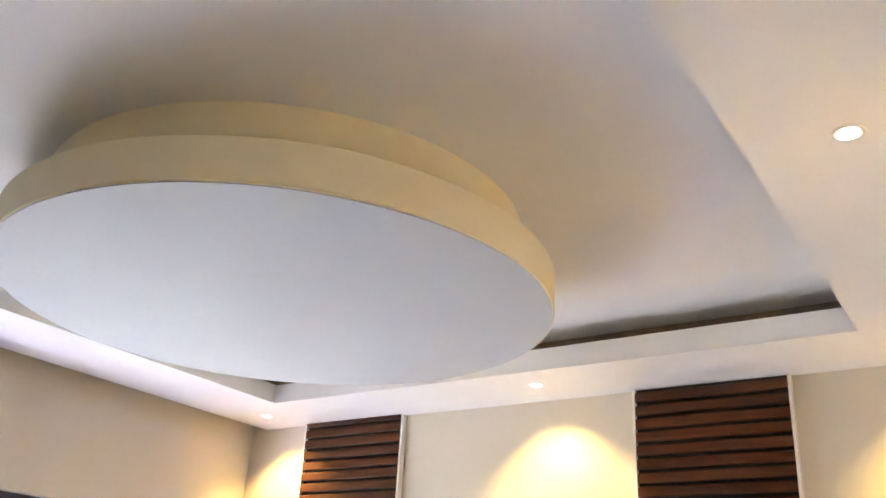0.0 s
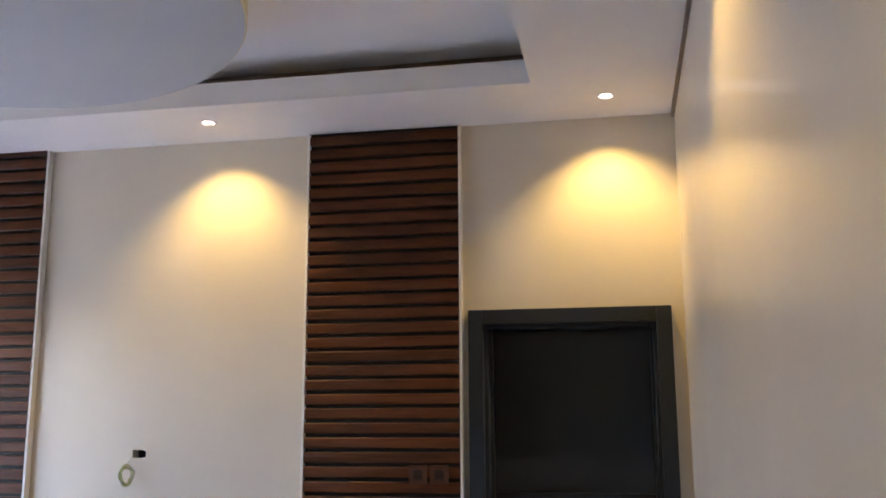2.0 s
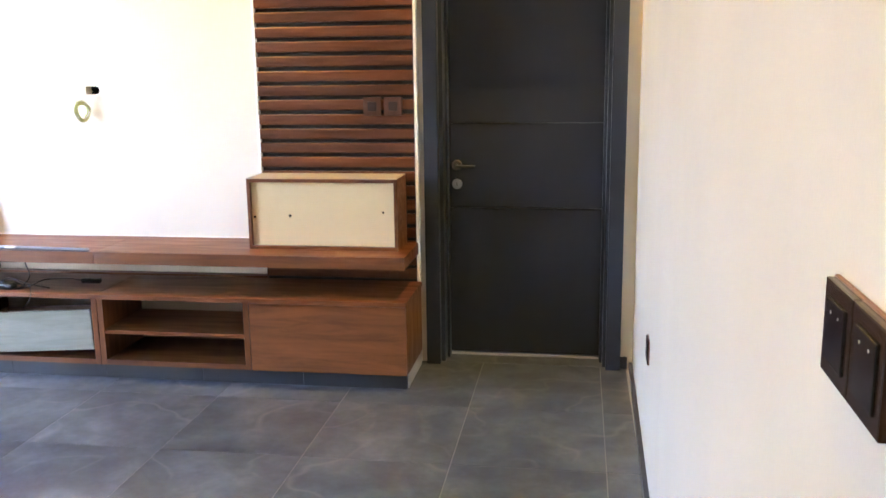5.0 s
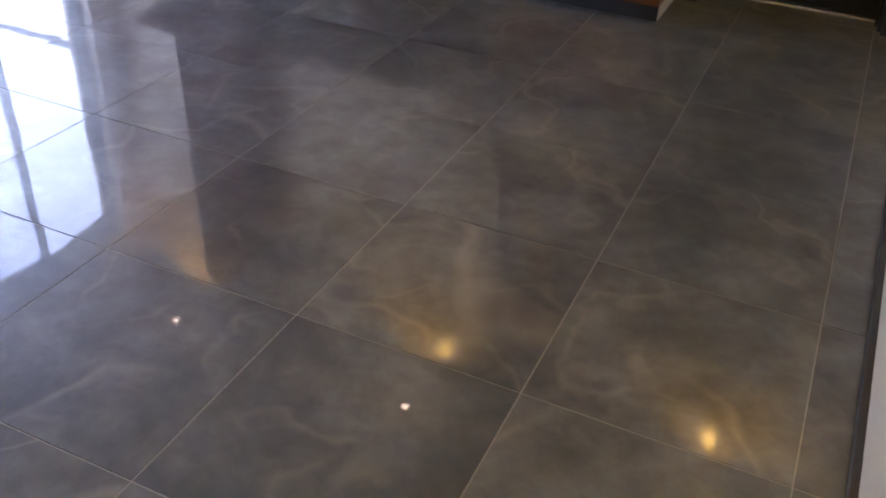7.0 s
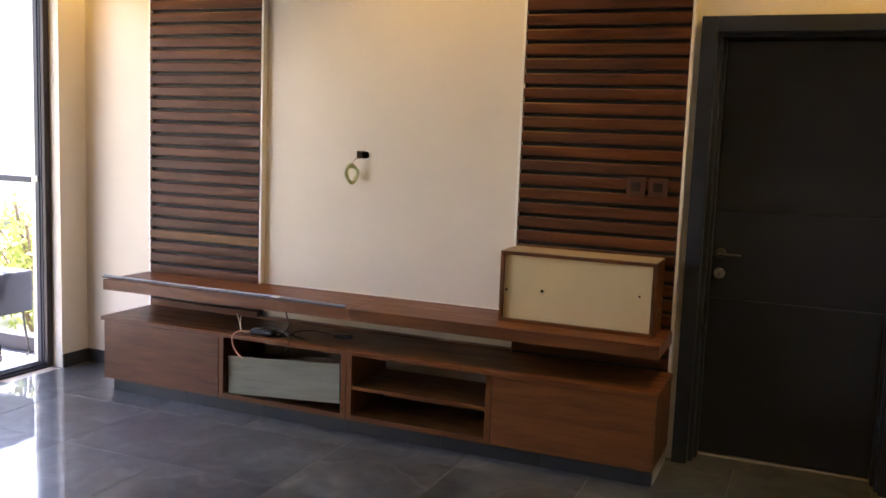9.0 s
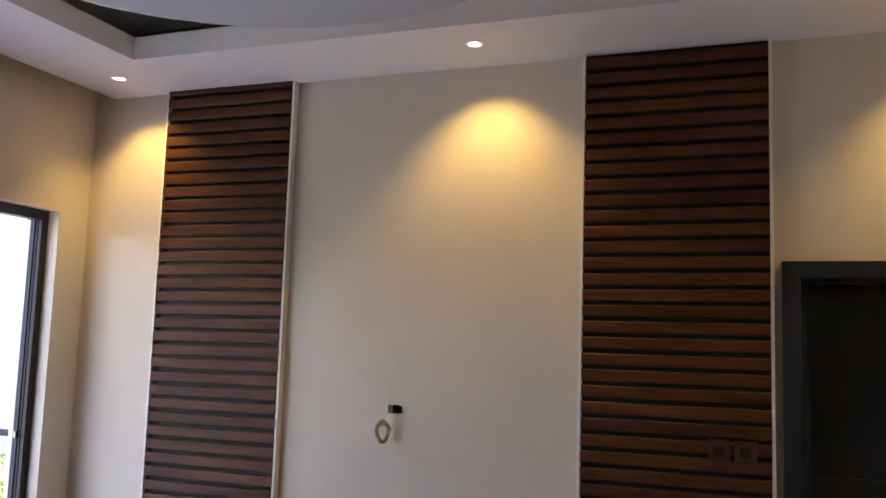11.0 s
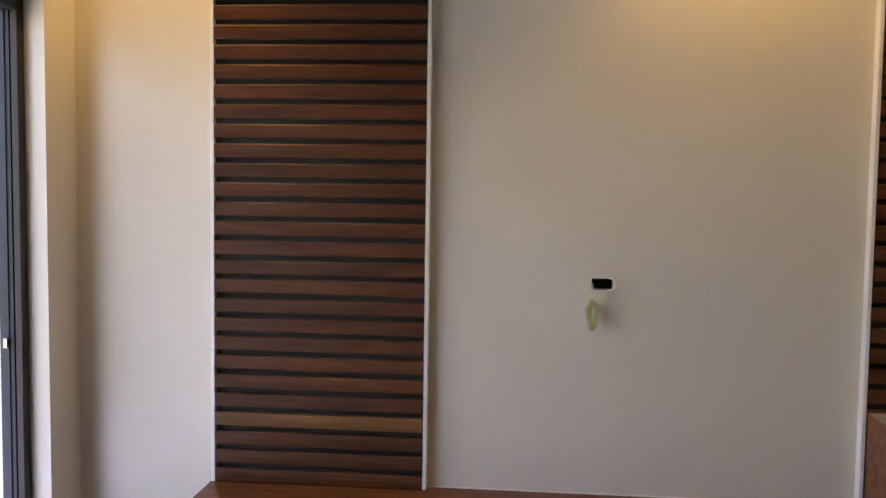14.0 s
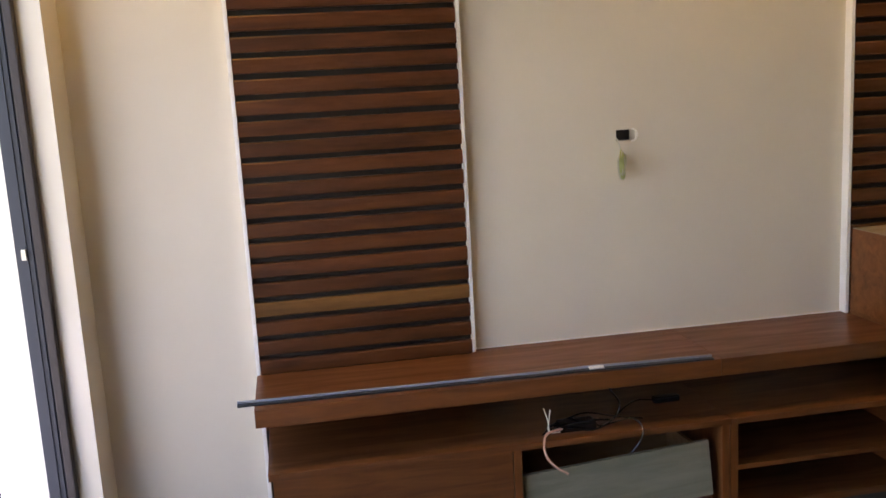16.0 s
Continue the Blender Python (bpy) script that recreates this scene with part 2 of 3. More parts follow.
def tube(bm, points, radius, sides=6, closed=False):
    """A round cord along points."""
    rings = []
    pts = [Vector(p) for p in points]
    count = len(pts)
    for i, p in enumerate(pts):
        a = pts[(i - 1) % count] if closed or i else p
        c = pts[(i + 1) % count] if closed or i < count - 1 else p
        d = (c - a).normalized()
        u = d.cross(Vector((0.13, 0.31, 0.94))).normalized()
        w = d.cross(u)
        rings.append([bm.verts.new(p + radius * (math.cos(k) * u + math.sin(k) * w)) for k in (2 * math.pi * j / sides for j in range(sides))])
    for i in range(count if closed else count - 1):
        r, q = rings[i], rings[(i + 1) % count]
        for j in range(sides):
            bm.faces.new((r[j], r[(j + 1) % sides], q[(j + 1) % sides], q[j]))
    if not closed:
        bm.faces.new(rings[0][::-1])
        bm.faces.new(rings[-1])


def smooth_line(points, steps=8):
    """Points on a soft curve through the given ones."""
    p = [Vector(q) for q in points]
    p = [2 * p[0] - p[1], *p, 2 * p[-1] - p[-2]]
    out = []
    for i in range(1, len(p) - 2):
        for k in range(steps):
            t = k / steps
            a, b_, c, d = p[i - 1], p[i], p[i + 1], p[i + 2]
            out.append(0.5 * (2 * b_ + (c - a) * t + (2 * a - 5 * b_ + 4 * c - d) * t * t + (3 * b_ - a - 3 * c + d) * t ** 3))
    return [*out, p[-2]]


def disc(bm, radius, z0, z1, sides=32, bevel=0.0, m=None):
    """An upright round plate."""
    profile = [(radius - bevel, z0), (radius, z0 + bevel), (radius, z1 - bevel), (radius - bevel, z1)] if bevel else [(radius, z0), (radius, z1)]
    rings = [[bm.verts.new((r * math.cos(a), r * math.sin(a), z)) for a in (2 * math.pi * k / sides for k in range(sides))] for r, z in profile]
    for r, q in zip(rings, rings[1:]):
        for j in range(sides):
            bm.faces.new((r[j], r[(j + 1) % sides], q[(j + 1) % sides], q[j]))
    bm.faces.new(rings[0][::-1])
    bm.faces.new(rings[-1])
    if m is not None:
        bmesh.ops.transform(bm, matrix=m, verts=[v for r in rings for v in r])


def mesh_of(name, bm, mat, soft=False):
    bmesh.ops.recalc_face_normals(bm, faces=bm.faces)
    me = bpy.data.meshes.new(name)
    bm.to_mesh(me)
    bm.free()
    me.materials.append(mat)
    if soft:
        me.shade_smooth()
        me.set_sharp_from_angle(angle=radians(35))
    return me


def part(name, bm, mat, parent=None, label="", soft=False):
    ob = new(name, mesh_of(name, bm, mat, soft))
    ob.parent = parent
    if label:
        ob["label"] = label
    return ob


def boxes(*specs, bevel=0.0):
    bm = bmesh.new()
    for s in specs:
        box(bm, *s, bevel=bevel)
    return bm


def along_east(bm):
    """Shear what is built along x = 0 onto the long wall's line."""
    for v in bm.verts:
        v.co.x += EAST(v.co.y)
    return bm


def thing(name, place, label, category, group="", kind=""):
    e = new(name)
    e.location = place
    e.empty_display_size = 0.1
    return tagged(e, label, category, group, kind)


def wall_mesh(axis, front, back, us, zs, solid):
    """A wall (or, along z, a ceiling) of given thickness from a grid of cells; solid(u, z) tells whether a cell's middle is solid."""
    bm = bmesh.new()
    put = {"y": lambda u, d, z: (u, d, z), "x": lambda u, d, z: (d, u, z), "z": lambda u, d, z: (u, z, d)}[axis]
    cells = {(i, j) for i in range(len(us) - 1) for j in range(len(zs) - 1) if solid((us[i] + us[i + 1]) / 2, (zs[j] + zs[j + 1]) / 2)}

    def quad(*c):
        bm.faces.new([bm.verts.new(put(*p)) for p in c])

    for i, j in cells:
        a, b_, c, d = us[i], us[i + 1], zs[j], zs[j + 1]
        for k in (front, back):
            quad((a, k, c), (b_, k, c), (b_, k, d), (a, k, d))
        if (i - 1, j) not in cells:
            quad((a, front, c), (a, back, c), (a, back, d), (a, front, d))
        if (i + 1, j) not in cells:
            quad((b_, front, c), (b_, back, c), (b_, back, d), (b_, front, d))
        if (i, j - 1) not in cells:
            quad((a, front, c), (b_, front, c), (b_, back, c), (a, back, c))
        if (i, j + 1) not in cells:
            quad((a, front, d), (b_, front, d), (b_, back, d), (a, back, d))
    bmesh.ops.remove_doubles(bm, verts=bm.verts, dist=0.0002)
    return bm


# ---- structure ----
DOOR_X = (-0.952, -0.098, 2.062)    # opening behind the frame
HOLE = (-2.829, -2.752, 1.400, 1.442)
us = [LEFT_X - 0.25, HOLE[0], HOLE[1], DOOR_X[0], DOOR_X[1], 0.38]
zs = [-0.1, HOLE[2], HOLE[3], DOOR_X[2], 3.45]
tagged(part("wall_north", wall_mesh("y", WALL_Y, WALL_Y + 0.25, us, zs, lambda u, z: not (DOOR_X[0] < u < DOOR_X[1] and z < DOOR_X[2]) and not (HOLE[0] < u < HOLE[1] and HOLE[2] < z < HOLE[3])), WALL),
       "cream painted plaster wall behind the television unit", "wall", kind="structure")
tagged(part("wall_east", along_east(boxes((0.0, 0.35, SOUTH_Y, WALL_Y, -0.1, 3.45))), WALL), "long plain cream painted plaster wall", "wall", kind="structure")
tagged(part("wall_west", wall_mesh("x", LEFT_X, LEFT_X - 0.235, [SOUTH_Y, WIN[0], WIN[1], WALL_Y], [-0.1, 0.0, WIN[2], 3.45], lambda u, z: not (WIN[0] < u < WIN[1] and 0 < z < WIN[2])), WALL),
       "cream plaster wall with a wide sliding door opening", "wall", kind="structure")
tagged(part("wall_south", boxes((LEFT_X - 0.25, 0.38, SOUTH_Y - 0.2, SOUTH_Y, -0.1, 3.45)), WALL), "plain cream wall closing the room", "wall", kind="structure")

# lowered ceiling border with an upstand round the raised middle
x0, x1, y0, y1 = TRAY
LAMP_R = 0.030          # half of the cut-out for a downlight
us = sorted({-4.62, x0, x1, 0.05} | {round(x + d, 4) for x, y in SPOTS for d in (-LAMP_R, LAMP_R)})
vs = sorted({SOUTH_Y, y0, y1, WALL_Y} | {round(y + d, 4) for x, y in SPOTS for d in (-LAMP_R, LAMP_R)})
bm = wall_mesh("z", CEIL, CEIL + 0.02, us, vs, lambda u, v: not (x0 < u < x1 and y0 < v < y1) and not any(abs(u - x) < LAMP_R and abs(v - y) < LAMP_R for x, y in SPOTS))
for s in ((x0 - 0.02, x0, y0, y1), (x1, x1 + 0.02, y0, y1), (x0 - 0.02, x1 + 0.02, y0 - 0.02, y0), (x0 - 0.02, x1 + 0.02, y1, y1 + 0.02)):
    box(bm, *s, CEIL + 0.02, CEIL + 0.116)
box(bm, -4.64, -4.62, SOUTH_Y, WALL_Y, CEIL, 3.3)
tagged(part("ceiling", bm, WHITE), "white plasterboard ceiling border round a raised tray", "ceiling", kind="structure")
g = 0.22
bm = boxes((x0 - g, x1 + g, y0 - g, y1 + g, TRAY_TOP, TRAY_TOP + 0.02))
# cove sides are a darker brown than the white panels round them
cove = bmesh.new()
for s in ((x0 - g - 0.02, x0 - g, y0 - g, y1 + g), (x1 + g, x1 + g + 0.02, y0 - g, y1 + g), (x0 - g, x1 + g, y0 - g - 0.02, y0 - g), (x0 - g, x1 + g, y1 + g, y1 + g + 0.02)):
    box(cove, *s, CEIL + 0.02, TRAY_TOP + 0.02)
tagged(part("cove", cove, DULL_BROWN), "brown sides of the ceiling cove", "ceiling", kind="structure")
tagged(part("ceiling_tray", bm, WHITE), "raised white ceiling panel inside the border", "ceiling", kind="structure")
tagged(part("ceiling_slab", boxes((LEFT_X - 0.25, 0.38, SOUTH_Y - 0.2, WALL_Y + 0.25, 3.45, 3.6)), WHITE), "concrete slab above the ceiling", "ceiling", kind="structure")
# solid brown strip stands in for the dark shadow gap here
tagged(part("cornice", along_east(boxes((-0.016, 0.0, SOUTH_Y, WALL_Y, CEIL - 0.02, CEIL - 0.001))), DULL_BROWN), "thin brown strip in place of the shadow gap between wall and ceiling", "trim", kind="structure")

ring = thing("ceiling_disc", (*DISC, TRAY_TOP), "large round suspended ceiling disc with cream sides", "ceiling feature")
bm = bmesh.new()
disc(bm, 0.965, 3.13, TRAY_TOP, 96)
part("neck", bm, CREAM, None, "cream round neck", True).matrix_world = pose(*DISC, 0)
bm = bmesh.new()
disc(bm, 1.098, 2.972, 3.13, 128, 0.004)
part("rim", bm, CREAM, None, "cream side band", True).matrix_world = pose(*DISC, 0)
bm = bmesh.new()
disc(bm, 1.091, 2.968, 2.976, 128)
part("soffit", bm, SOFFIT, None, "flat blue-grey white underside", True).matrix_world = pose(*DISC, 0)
for ob in list(scene.objects):
    if ob.name in ("neck", "rim", "soffit"):
        ob.parent = ring
        ob.matrix_parent_inverse = ring.matrix_basis.inverted()


# ---- skirting ----
def skirting(x0, x1, y0, y1, high=0.085, label="dark grey tile skirting along the wall"):
    tagged(part("baseboard", boxes((x0, x1, y0, y1, 0.0, high), bevel=0.0015), SKIRT), label, "baseboard", kind="structure")


skirting(LEFT_X + 0.001, LP[0] - 0.001, WALL_Y - 0.012, WALL_Y)
skirting(LEFT_X, LEFT_X + 0.012, WIN[1] + 0.002, WALL_Y - 0.013)
skirting(LEFT_X, LEFT_X + 0.012, SOUTH_Y, WIN[0] - 0.002)
tagged(part("baseboard", along_east(boxes((-0.018, 0.0, SOUTH_Y, WALL_Y - 0.014, 0.0, 0.036), bevel=0.003)), SKIRT), "dark grey tile skirting along the plain wall", "baseboard", kind="structure")
skirting(-0.030, 0.004, WALL_Y - 0.013, WALL_Y, 0.06)


# ---- slatted panels ----
def slat_mesh(width):
    bm = bmesh.new()
    prof = [(0.026, -0.026), (0.004, -0.026), (0.0, -0.0225), (-0.001, 0.0), (0.0, 0.0205), (0.0045, 0.026), (0.026, 0.026)]
    ends = [[bm.verts.new((x, y, z)) for y, z in prof] for x in (-width / 2, width / 2)]
    for i in range(len(prof)):
        k = (i + 1) % len(prof)
        bm.faces.new((ends[0][i], ends[0][k], ends[1][k], ends[1][i]))
    bm.faces.new(ends[0][::-1])
    bm.faces.new(ends[1])
    return mesh_of("slat", bm, SLAT)


def slat_panel(x0, x1, base, label, pale=()):
    e = thing("slat_panel", ((x0 + x1) / 2, WALL_Y, 0.0), label, "wall panel", "slatted wall panels")
    inv = e.matrix_basis.inverted()
    part("backing", boxes((x0 + 0.014, x1 - 0.014, 0.026, WALL_Y, 0.0, CEIL)), BLACK, e, "black backing board").matrix_parent_inverse = inv
    for a, b_, low in ((x0, x0 + 0.014, 0.0 if x0 < -4 else 0.646), (x1 - 0.014, x1, 0.646 if x0 < -4 else 0.0)):
        part("edge_strip", boxes((a, b_, 0.002, WALL_Y, low, CEIL), bevel=0.002), BEAD, e, "white painted edge strip").matrix_parent_inverse = inv
    me = slat_mesh(x1 - x0 - 0.03)
    other = me.copy()
    other.materials[0] = SLAT_PALE
    rng = random.Random(int(-x0 * 100))
    for k in range(-6, 33):
        z = base - 0.0235 + SLAT_PITCH * k
        if z - 0.0235 > CEIL - 0.008:
            break
        ob = new("slat", other if k in pale else me)
        ob.parent = e
        ob.matrix_parent_inverse = inv
        ob.matrix_basis = pose((x0 + x1) / 2, rng.uniform(-0.0008, 0.0008), z + rng.uniform(-0.0008, 0.0008), rng.uniform(-0.5, 0.5), rng.uniform(-0.05, 0.05), 0)
        if k in pale:
            ob["label"] = "paler yellowish slat"
    return e


SLAT_PITCH = 0.0717
slat_panel(*LP, 0.908, "dark stained horizontal wood slat panel with one paler slat", (0,))
slat_panel(*RP, 0.932, "dark stained horizontal wood slat panel beside the door")


# ---- door ----
def make_door():
    d = thing("door_1", (-0.525, 0.0, 0.0), "closed charcoal interior door in a deep frame", "door", kind="structure")
    inv = d.matrix_basis.inverted()

    def add(name, bm, mat, label="", under=d, soft=False):
        ob = part(name, bm, mat, under, label, soft)
        ob.matrix_parent_inverse = inv
        return ob

    a, b_, top = -1.021, -0.032, 2.131
    w = 0.072
    add("architrave", boxes((a, a + w, -0.003, WALL_Y, 0.0, top), (b_ - w, b_, -0.003, WALL_Y, 0.0, top), (a + w, b_ - w, -0.003, WALL_Y, top - w, top), bevel=0.004), FRAME, "charcoal flat architrave")
    i0, i1 = DOOR_X[0], DOOR_X[1]
    add("jamb", boxes((i0, i0 + 0.022, WALL_Y + 0.001, WALL_Y + 0.249, 0, DOOR_X[2]), (i1 - 0.022, i1, WALL_Y + 0.001, WALL_Y + 0.249, 0, DOOR_X[2]), (i0 + 0.022, i1 - 0.022, WALL_Y + 0.001, WALL_Y + 0.249, DOOR_X[2] - 0.022, DOOR_X[2]), bevel=0.002), FRAME)
    add("stop", boxes((i0 + 0.023, i0 + 0.037, 0.118, 0.172, 0, DOOR_X[2] - 0.023), (i1 - 0.037, i1 - 0.023, 0.118, 0.172, 0, DOOR_X[2] - 0.023), bevel=0.002), FRAME)
    leaf = [(i0 + 0.026, i1 - 0.026, 0.174, 0.214, z0, z1) for z0, z1 in ((0.020, 0.7985), (0.8015, 1.2345), (1.2375, DOOR_X[2] - 0.026))]
    leaf_mesh = boxes(*leaf, bevel=0.0015)
    box(leaf_mesh, i0 + 0.028, i1 - 0.028, 0.176, 0.212, 0.022, DOOR_X[2] - 0.028)
    add("door_leaf", leaf_mesh, DOOR, "charcoal flush leaf with thin grooves")
    for z in (0.800, 1.236):
        add("inlay", boxes((i0 + 0.027, i1 - 0.027, 0.1732, 0.1755, z - 0.0008, z + 0.0008)), DARK_NICKEL, "thin metal inlay line")
    for z, name in ((1.022, "handle"), (0.924, "lock")):
        bm = bmesh.new()
        disc(bm, 0.027, 0, 0.009, 32, 0.003, pose(-0.877, 0.173, z, 90))
        rose = add(name, bm, DARK_NICKEL if name == "handle" else CHROME, "round chrome " + ("handle rose" if name == "handle" else "lock rose"), soft=True)
        bm = bmesh.new()
        if name == "handle":
            tube(bm, smooth_line([(-0.877, 0.165, z), (-0.877, 0.128, z), (-0.868, 0.116, z), (-0.84, 0.113, z), (-0.778, 0.113, z)], 5), 0.0068, 10)
            lever = part("lever", bm, DARK_NICKEL, rose, "chrome lever", True)
        else:
            box(bm, -0.8785, -0.8755, 0.1625, 0.166, z - 0.009, z + 0.006)
            lever = part("keyhole", bm, GLOSS_BLACK, rose)
    add("bottom_seal", boxes((i0 + 0.027, i1 - 0.027, 0.171, 0.214, 0.001, 0.012), bevel=0.001), STONE, "pale strip under the leaf")


make_door()
tagged(part("wall_passage", boxes((-1.3, 0.2, 0.296, 0.35, -0.1, 2.4)), WALL), "plain wall behind the closed door", "wall", kind="structure")


# ---- sliding door ----
def make_window():
    y0, y1, top = WIN
    w = thing("window_1", (LEFT_X - 0.13, (y0 + y1) / 2, 0.0), "full-height dark aluminium sliding glass door", "sliding door", kind="structure")
    inv = w.matrix_basis.inverted()

    def add(name, bm, mat, label="", under=w):
        ob = part(name, bm, mat, under, label)
        if under is w:
            ob.matrix_parent_inverse = inv
        return ob

    xa, xb = LEFT_X - 0.075, LEFT_X - 0.158
    for a, b_ in ((y1 - 0.045, y1), (y0, y0 + 0.045)):
        bm = boxes((xb, xa - 0.030, a, b_, 0.0, top), bevel=0.0015)
        inner = (a + 0.008, b_) if a > -1 else (a, b_ - 0.008)
        box(bm, xa - 0.031, xa - 0.023, *inner, 0.0, top)
        s = a - 0.006 if a > -1 else b_
        for x in (xa - 0.046,):
            box(bm, x - 0.004, x, s, s + 0.006, 0.0, top - 0.05)
        add("window_frame", bm, ALU, "dark aluminium jamb with a slide track")
        add("seal", boxes((xa - 0.024, xa, a, b_, 0.0, top), bevel=0.003), SEAL, "dark brown rubber seal")
    bm = boxes((xb, xa, y0 + 0.045, y1 - 0.045, top - 0.055, top), bevel=0.002)
    add("window_frame", bm, ALU, "dark aluminium head")
    bm = boxes((xb, xa, y0 + 0.045, y1 - 0.045, -0.002, 0.018))
    for x in (xa - 0.012, xa - 0.040, xa - 0.070):
        box(bm, x - 0.008, x, y0 + 0.045, y1 - 0.045, 0.018, 0.032)
    add("sill_track", bm, ALU, "dark floor track with raised rails")
    step = (y1 - y0 - 0.09) / 4
    for k in range(4):
        a = y1 - 0.045 - step * (k + 1)
        b_ = a + step + 0.05
        if k == 0:
            a, b_ = a - step + 0.045, b_ - step + 0.03
        x = xa - 0.016 if k % 2 else xa - 0.050
        f = add("sash", boxes((x - 0.03, x, a, a + 0.05, 0.035, top - 0.057), (x - 0.03, x, b_ - 0.05, b_, 0.035, top - 0.057), (x - 0.03, x, a + 0.05, b_ - 0.05, 0.035, 0.09), (x - 0.03, x, a + 0.05, b_ - 0.05, top - 0.107, top - 0.057), bevel=0.002), ALU, "dark sash frame")
        p = part("pane", boxes((x - 0.018, x - 0.012, a + 0.05, b_ - 0.05, 0.09, top - 0.107)), GLASS, f, "clear glass")
        p.visible_shadow = False
    add("latch", boxes((xa - 0.062, xa - 0.047, y1 - 0.062, y1 - 0.046, 1.17, 1.205), bevel=0.002), CHROME, "small pale latch keeper")


make_window()


# ---- television unit ----
CY = -0.42           # front of the cabinets
CZ = (0.077, 0.417)
UX = (-4.196, -3.395, -2.606, -1.819, -1.044)


def carcass(e, x0, x1, inv):
    t = 0.018
    for name, s, mat in (("side_panel", (x0 + 0.001, x0 + t, CY + 0.02, WALL_Y - 0.046, *CZ), WOOD_UP), ("side_panel", (x1 - t, x1 - 0.001, CY + 0.02, WALL_Y - 0.046, *CZ), WOOD_UP),
                         ("bottom_panel", (x0 + t, x1 - t, CY + 0.02, WALL_Y - 0.046, CZ[0], CZ[0] + t), WOOD)):
        part(name, boxes(s), mat, e).matrix_parent_inverse = inv


def cabinet(x0, x1, label):
    e = thing("cabinet", ((x0 + x1) / 2, (CY + 0) / 2, CZ[0]), label, "cabinet", "television unit cabinets")
    inv = e.matrix_basis.inverted()
    carcass(e, x0, x1, inv)
    part("door_panel", boxes((x0 + 0.002, x1 - 0.002, CY, CY + 0.019, CZ[0], CZ[1] - 0.004), bevel=0.0015), WOOD, e, "flat teak front").matrix_parent_inverse = inv


def open_cabinet(x0, x1, label, shelf):
    e = thing("open_cabinet", ((x0 + x1) / 2, CY / 2, CZ[0]), label, "cabinet", "television unit cabinets")
    inv = e.matrix_basis.inverted()
    carcass(e, x0, x1, inv)
    for a, b_ in ((x0 + 0.002, x0 + 0.030), (x1 - 0.030, x1 - 0.002)):
        part("front_stile", boxes((a, b_, CY, CY + 0.019, CZ[0], CZ[1] - 0.002), bevel=0.001), WOOD_UP, e).matrix_parent_inverse = inv
    part("front_rail", boxes((x0 + 0.030, x1 - 0.030, CY, CY + 0.019, CZ[0], CZ[0] + 0.026), bevel=0.001), WOOD, e).matrix_parent_inverse = inv
    if shelf:
        part("middle_shelf", boxes((x0 + 0.019, x1 - 0.019, CY + 0.008, -0.002, 0.236, 0.254), bevel=0.001), WOOD, e).matrix_parent_inverse = inv


cabinet(UX[0], UX[1], "low teak cabinet with a flat closed front")
open_cabinet(UX[1], UX[2], "low open teak cabinet holding a loose drawer", False)
open_cabinet(UX[2], UX[3], "low open teak cabinet with one middle shelf", True)
cabinet(UX[3], UX[4], "low teak cabinet with a flat closed front near the door")

e = thing("worktop", (-2.62, -0.21, 0.418), "long teak top board over the low cabinets", "worktop")
for a, b_ in ((UX[0] - 0.012, UX[2] - 0.001), (UX[2] + 0.001, UX[4] + 0.004)):
    part("top_board", boxes((a, b_, CY - 0.014, -0.003, 0.418, 0.441), bevel=0.002), WOOD, e).matrix_parent_inverse = e.matrix_basis.inverted()
part("upstand", boxes((LP[1] - 0.012, RP[0] + 0.012, -0.002, WALL_Y - 0.001, 0.38, 0.452), bevel=0.001), WOOD, e, "low brown back board").matrix_parent_inverse = e.matrix_basis.inverted()
e = thing("plinth", (-2.62, -0.37, 0.0), "dark grey tiled plinth below the television cabinets", "plinth")
for k in range(6):
    a = -4.150 + k * 0.5166
    part("tile", boxes((a + 0.001, a + 0.5156, CY + 0.028, CY + 0.045, 0.0, 0.076), bevel=0.001), SKIRT, e).matrix_parent_inverse = e.matrix_basis.inverted()
part("end_tile", boxes((-1.062, -1.048, CY + 0.046, -0.002, 0.0, 0.076), bevel=0.001), STONE, e, "pale bare end").matrix_parent_inverse = e.matrix_basis.inverted()


def floating_shelf(x0, x1, c0, c1, label):
    e = thing("floating_shelf", ((x0 + x1) / 2, -0.17, 0.581), label, "shelf", "floating television shelves")
    inv = e.matrix_basis.inverted()
    part("board", boxes((x0, x1, -0.385, -0.003, 0.585, 0.645), bevel=0.002), WOOD, e).matrix_parent_inverse = inv
    part("rear_filler", boxes((c0, c1, -0.002, WALL_Y - 0.001, 0.590, 0.6448)), WOOD, e).matrix_parent_inverse = inv


floating_shelf(-4.235, -2.6215, LP[1] - 0.013, -2.6215, "thick teak floating shelf under a black strip")
floating_shelf(-2.6195, -1.056, -2.6195, RP[0] + 0.013, "thick teak floating shelf carrying a wooden box")


bm = bmesh.new()
tube(bm, [(LP[1] + 0.001 + k * 0.1025, WALL_Y - 0.002, 0.6465) for k in range(16)], 0.0032, 6)
tagged(part("caulk_line", bm, BEAD), "thin white caulk line between shelf and wall", "caulk", kind="structure")


